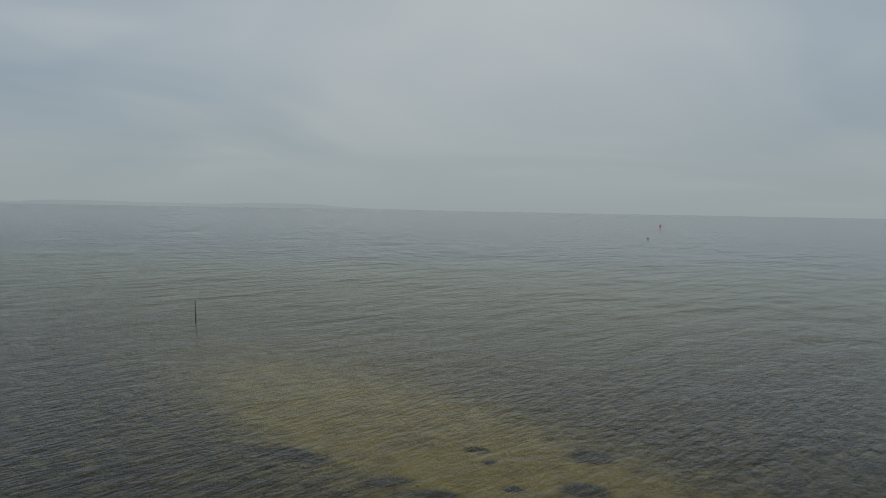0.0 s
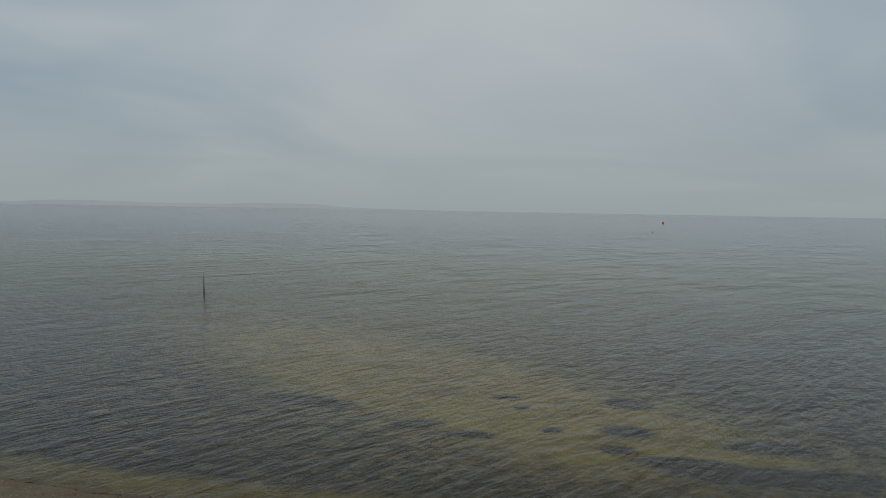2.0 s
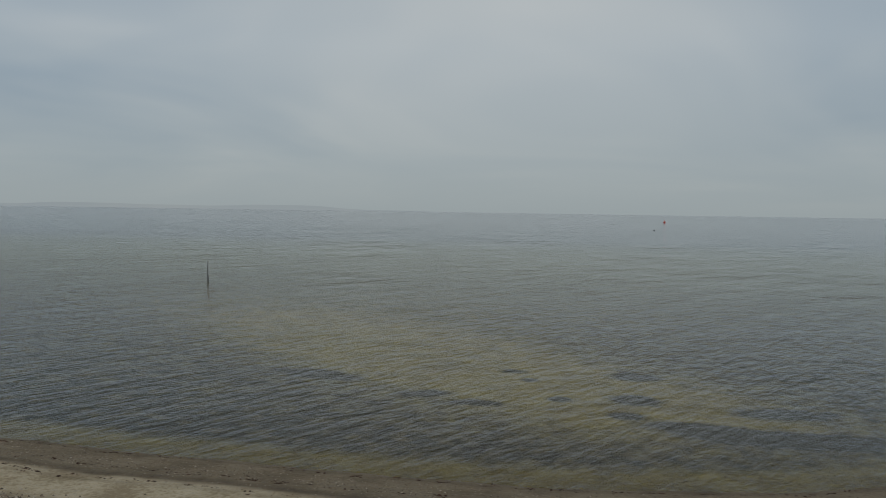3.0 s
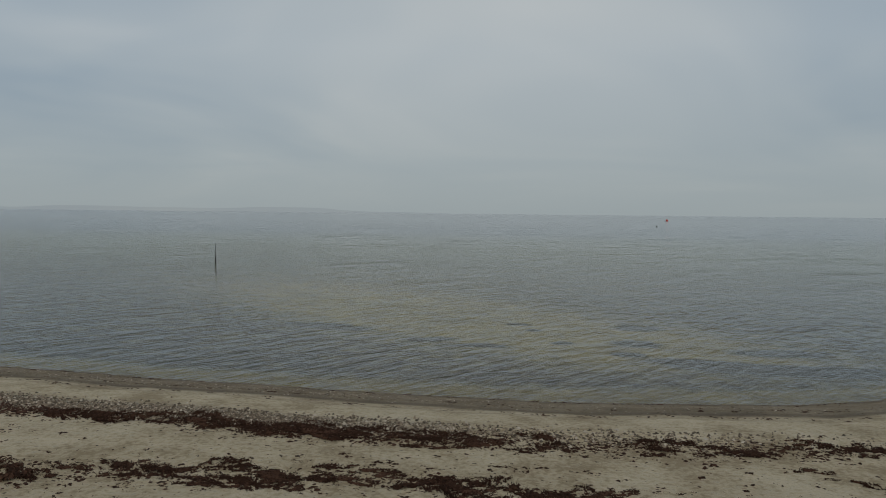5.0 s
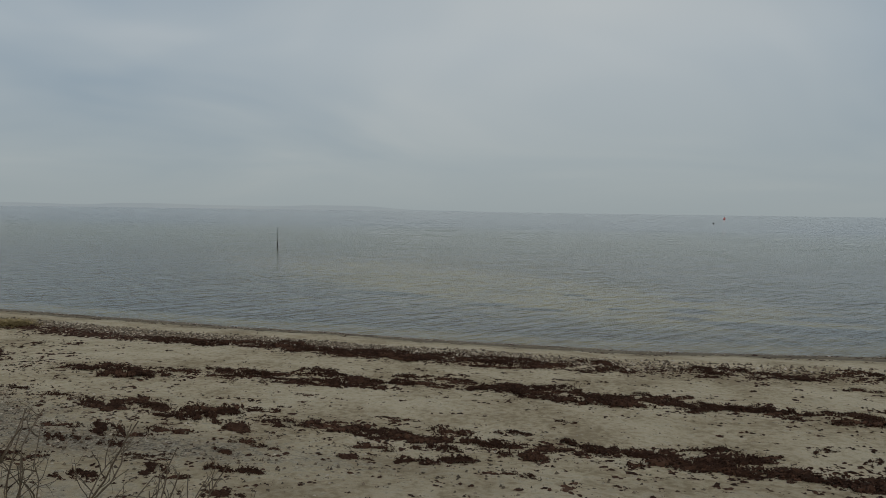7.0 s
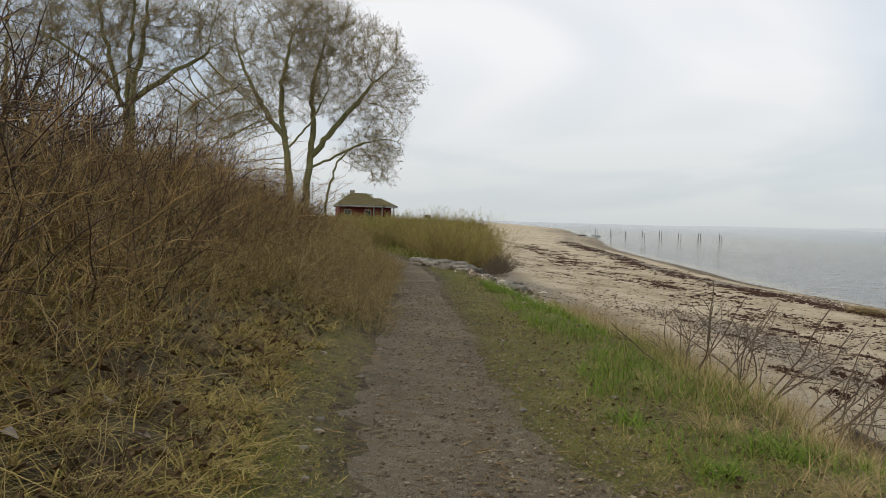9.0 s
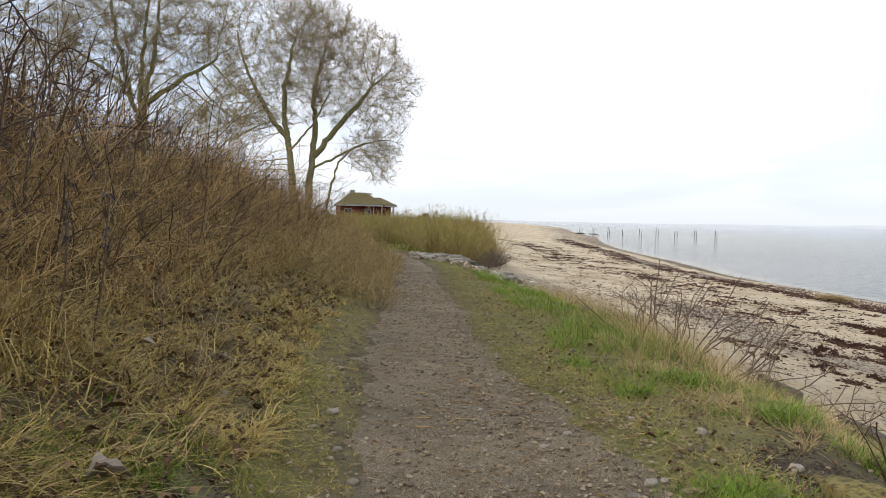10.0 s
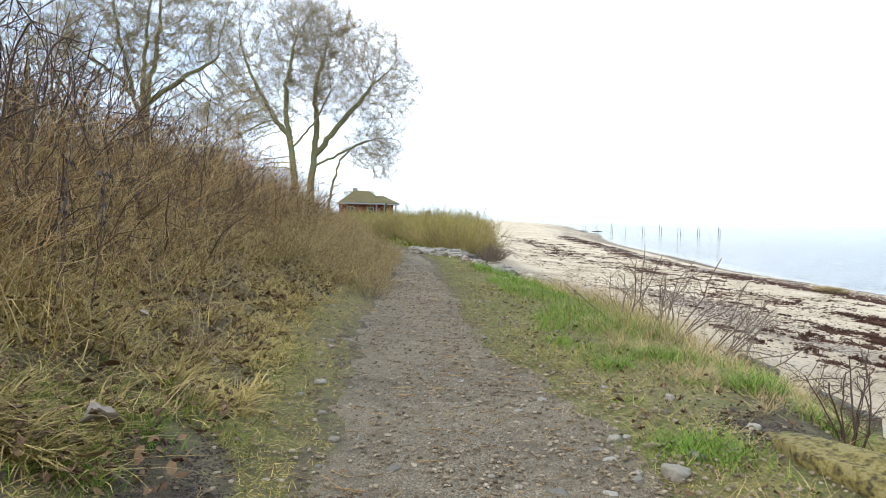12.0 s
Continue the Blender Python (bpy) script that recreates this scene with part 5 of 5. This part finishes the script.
def plank(at, size, turn, tilt, label):
    bm = bmesh.new()
    bmesh.ops.create_cube(bm, size=1)
    bmesh.ops.scale(bm, vec=size, verts=bm.verts)
    bmesh.ops.bevel(bm, geom=bm.edges[:], offset=0.008, segments=2, affect="EDGES")
    bmesh.ops.subdivide_edges(bm, edges=[e for e in bm.edges if abs(e.verts[0].co.x - e.verts[1].co.x) > size[0] * 0.5], cuts=6)
    for vert in bm.verts:
        vert.co += Vector((0, 1, 0.7)) * 0.012 * noise.noise(vert.co * 5 + Vector(at))
    data = bpy.data.meshes.new("timber_board")
    bm.to_mesh(data)
    bm.free()
    data.materials.append(TIMBER)
    ob = new("timber_board", data)
    ob.matrix_basis = pose(*at, tilt, 0, turn)
    return tagged(ob, label, "timber", "timber edging of the bank")


plank((1.2, 2.28, 1.33), (0.95, 0.06, 0.2), -14, 8, "dark weathered board edging the grassy bank")
plank((-0.35, 2.66, 1.33), (0.8, 0.07, 0.2), -12, -5, "short dark weathered board edging the bank")

for _ in range(64):
    x = rng.uniform(-18.6, -13.0)
    y = float(np.interp(x, (-18.6, -17.4, -13.8, -13.0), (2.75, 2.95, 4.0, 4.1))) + rng.normal(0, 0.22)
    size = rng.uniform(0.2, 0.65)
    stone(x, y, size, ROCK, "light grey rough rock slab at the foot of the bank", rng.uniform(0.3, 0.5), "rock slabs along the bank", "rock_slab", 0.4, rng.uniform(-40, 40), rng.uniform(1.0, 1.9), 0.0, 0.6)

# ---- house and sign ----
def box(name, lo, hi, mat, parent, label=""):
    bm = bmesh.new()
    bmesh.ops.create_cube(bm, size=1)
    for vert in bm.verts:
        vert.co = [(a + b) / 2 + c * (b - a) for a, b, c in zip(lo, hi, vert.co)]
    data = bpy.data.meshes.new(name)
    bm.to_mesh(data)
    bm.free()
    data.materials.append(mat)
    return part(name, data, parent, label)


ground_at = float(land(-74.0, 7.9))
cabin = thing("house", (-74.0, 7.5, ground_at - 0.1), "low red wooden house with a mossy two-level roof", "house")
box("wall", (-2.4, -3.0, -0.9), (2.4, 2.6, 2.35), REDPAINT, cabin, "dark red boarded wall")
for k in range(26):
    box("board", (2.4, -2.98 + k * 0.214, -0.9), (2.425, -2.98 + k * 0.214 + 0.18, 2.3), REDPAINT, cabin)
for y0, y1 in ((-2.5, -1.7), (-0.3, 0.4)):
    pane_frame = box("window", (2.42, y0, 1.0), (2.46, y1, 2.05), WHITE, cabin, "white window frame")
    box("pane", (2.455, y0 + 0.09, 1.09), (2.475, y1 - 0.09, 1.96), WINDOW, pane_frame)
for y0 in (0.6, 1.5, 2.75):
    box("porch_post", (2.72, y0, -0.9), (2.84, y0 + 0.12, 2.3), WHITE, cabin, "white porch post")


def hip_roof(x, y0, y1, eave, ridge, in0, in1):
    v = np.array([(-x, y0, eave), (x, y0, eave), (x, y1, eave), (-x, y1, eave), (-x, y0, eave + 0.2), (x, y0, eave + 0.2), (x, y1, eave + 0.2), (-x, y1, eave + 0.2), (0, y0 + in0, ridge), (0, y1 - in1, ridge)])
    return sheet("roof", v, [np.array([(0, 3, 2, 1), (0, 1, 5, 4), (1, 2, 6, 5), (2, 3, 7, 6), (3, 0, 4, 7), (5, 6, 9, 8), (7, 4, 8, 9)]), np.array([(4, 5, 8), (6, 7, 9)])], TURF, False)


roof = part("roof", hip_roof(3.1, -3.2, 1.8, 2.3, 3.85, 1.7, 1.6), cabin, "mossy hipped main roof with wide eaves")
low_roof = part("low_roof", hip_roof(2.95, 0.2, 3.2, 2.28, 3.35, 0.2, 1.4), cabin, "mossy lower hipped roof over the porch")
for top, lo_y, hi_y, ridge in ((roof, -2.6, 0.8, 3.9), (low_roof, 1.0, 2.4, 3.1)):
    t = rng.random((2200, 2))
    rx, ry = (t[:, 0] - 0.5) * 5.8, lo_y + t[:, 1] * (hi_y - lo_y)
    rz = np.minimum(ridge, 2.5 + (2.95 - np.abs(rx)) * (ridge - 2.5) / 3.0)
    v, q = blades(np.stack([rx, ry, rz - 0.1], 1), rng.uniform(0.08, 0.22, 2200), rng.uniform(0.02, 0.05, 2200), 0.3, 0.3, segs=2)
    tagged(part("roof_grass", sheet("roof_grass", v, q, MOSSGREEN, False), top), kind="stuff")
box("fascia", (3.1, -3.6, 2.3), (3.13, 1.6, 2.47), WHITE, roof, "pale eaves board")
box("fascia", (2.95, 1.62, 2.28), (2.98, 3.2, 2.45), WHITE, low_roof, "pale eaves board")
box("chimney", (-0.8, -1.6, 3.4), (-0.3, -1.1, 4.15), ROCK, roof, "stubby grey chimney")

sign = thing("sign_post", stand(-57.0, 11.0), "short wooden post with a small plain board", "sign")
stake("post", (0, 0, -0.3), 2.0, 0.05, 0.0, TIMBER, sign)
box("board", (-0.03, -0.25, 1.35), (0.03, 0.25, 1.65), TIMBER, sign)

# brush in front of the house
n = 3600
x = rng.uniform(-70, -42, n)
y = 0.5 + (5 + (-42 - x) * 0.42) * rng.random(n) + (-42 - x) * 0.05
main = wander(on_land(x, y, -0.03), np.stack([rng.normal(0, 0.3, n), rng.normal(0, 0.3, n), np.ones(n)], 1), rng.uniform(0.9, 1.5, n) * (0.7 + 0.6 * fractal(x, y, 0.4, 95)), 4, 0.12, 0.0)
side, _ = offshoots(main, 2, 0.3, 1.0, 0.45, 0.45, 0.2, 3, 0.15, 0.0)
v, q = gather([tubes(main, tapered(n, 4, 0.014, 0.007)), tubes(side, tapered(len(side), 3, 0.010, 0.006))])
tagged(new("far_scrub", sheet("far_scrub", v, q, WILLOW)), "brownish low scrub in front of the house", "scrub", kind="stuff")

# withered stalks with dark hanging leaves, arching branches and a fallen stick
PURPLE = natural("purple_leaf", [(0.05, (0.030, 0.022, 0.022)), (0.6, (0.062, 0.046, 0.046)), (1.0, (0.13, 0.10, 0.095))], bump=0.2)
for x, y, tall, at in ((1.64, -3.30, 0.92, 0.72), (1.40, -3.17, 0.90, 0.74)):
    stalk = thing("withered_stalk", stand(x, y, 0.02), "thin stalk with shrivelled dark purple leaves on the slope", "plant", "withered stalks")
    ln = wander(np.zeros((1, 3)), np.array([[0.05, 0.05, 1.0]]), np.array([tall]), 10, 0.07, 0.0)
    v, q = tubes(ln, tapered(1, 10, 0.008, 0.003), 5)
    part("stem", sheet("stem", v, q, DARKTWIG), stalk)
    for k in range(26):
        root = ln[0, rng.integers(int(at * 10), 11)][None] + rng.normal(0, 0.012, (1, 3))
        v, q = leaf_shapes(root, np.array([rng.uniform(0.025, 0.05)]))
        v[:, 2] -= 0.9 * np.linalg.norm(v[:, :2] - root[:, :2], axis=1)
        v[:, :2] = root[:, :2] + (v[:, :2] - root[:, :2]) * 0.55
        part("leaf", sheet("leaf", v, q, PURPLE), stalk, "shrivelled dark leaf")


def arching_branch(base, span, height, thick, label):
    """A thick cane that rises from its base, arches over and droops, with side twigs."""
    t = np.linspace(0, 1, 15)
    ln = np.stack([span[0] * t**1.3, span[1] * t**1.3, height * 4 * t**0.8 * (1.08 - t) * 0.9], 1)
    ln[1:-1] += rng.normal(0, 0.009, (13, 3))
    branch = thing("arching_branch", stand(*base, 0.05), label, "branch", "arching branches over the thicket")
    v, q = tubes(ln[None], np.linspace(thick, thick * 0.45, 15)[None], 7)
    part("cane", sheet("cane", v, q, DARKTWIG), branch)
    side, _ = offshoots(ln[None], 16, 0.3, 1.0, 0.35, 0.6, 0.1, 5, 0.12, 0.0)
    v, q = tubes(side, tapered(16, 5, thick * 0.35, thick * 0.12), 4)
    tagged(part("twigwork", sheet("twigwork", v, q, DARKTWIG), branch), kind="stuff")


arching_branch((1.3, -4.5), (-1.0, 1.1), 1.45, 0.016, "thick dark bramble branch arching over the slope")
arching_branch((0.2, -3.9), (-0.15, 0.75), 1.3, 0.012, "curved woody branch hooked over the thicket")
arching_branch((-0.8, -4.4), (0.7, 0.9), 1.3, 0.011, "curved woody branch hooked over the thicket")
ln = wander(np.array([[3.05, -3.2, 0.0]]), np.array([[-0.45, 0.42, 0.0]]), np.array([0.42]), 8, 0.12, 0.0)
ln[0, :, 2] = land(ln[0, :, 0], ln[0, :, 1]) + 0.03
v, q = tubes(ln, np.array([np.linspace(0.020, 0.012, 9)]), 8)
tagged(new("stick", sheet("stick", v, [q, np.arange(8)[None], np.arange(len(v) - 8, len(v))[None]], DARKTWIG)), "dark broken stick lying in the grass", "stick")

# dark crumbled soil on the bare patches of the bank
x = np.r_[rng.normal(2.4, 0.2, 2200), rng.normal(2.74, 0.26, 2200), rng.normal(1.3, 0.7, 120)]
y = np.r_[rng.normal(0.66, 0.14, 2200), rng.normal(-2.55, 0.13, 2200), rng.normal(0.55, 0.3, 120)]
v, f = rocks(on_land(x, y, 0.002), 0.005 + 0.016 * rng.random(len(x)) ** 2, 0.7)
tagged(new("soil_crumbs", sheet("soil_crumbs", v, f, SOIL, False)), "dark crumbled soil on bare patches of the bank", "soil", kind="stuff")

# fine twigs and straw bits trodden into the path and its edges
n = 700
x = 4.0 - 13 * rng.random(n) ** 1.6
y = path_y(x) + rng.normal(0, 0.75, n)
turn = rng.uniform(0, 2 * np.pi, n)
ln = wander(on_land(x, y, 0.024), np.stack([np.cos(turn), np.sin(turn), 0 * turn], 1), rng.uniform(0.03, 0.2, n), 4, 0.18, 0.0)
ln[..., 2] = land(ln[..., 0], ln[..., 1]) + 0.024 + 0.01 * rng.random((n, 1))
v, q = tubes(ln, tapered(n, 4, 0.0028, 0.0016))
tagged(new("twig_litter", sheet("twig_litter", v, q, TWIG)), "thin broken twigs littering the path", "twigs", kind="stuff")
# grey-yellow mound of washed-up reed at the waterline
v, q = blades(on_land(-12.4 + rng.normal(0, 0.28, 1500), 14.3 + rng.normal(0, 0.2, 1500), 0.0) + np.stack([np.zeros(1500), np.zeros(1500), 0.14 * rng.random(1500)], 1), rng.uniform(0.05, 0.2, 1500), rng.uniform(0.008, 0.02, 1500), 0.9, 0.2)
tagged(new("reed_mound", sheet("reed_mound", v, q, STRAW, False)), "small heap of straw-coloured reed washed up on the shore", "reed", kind="stuff")
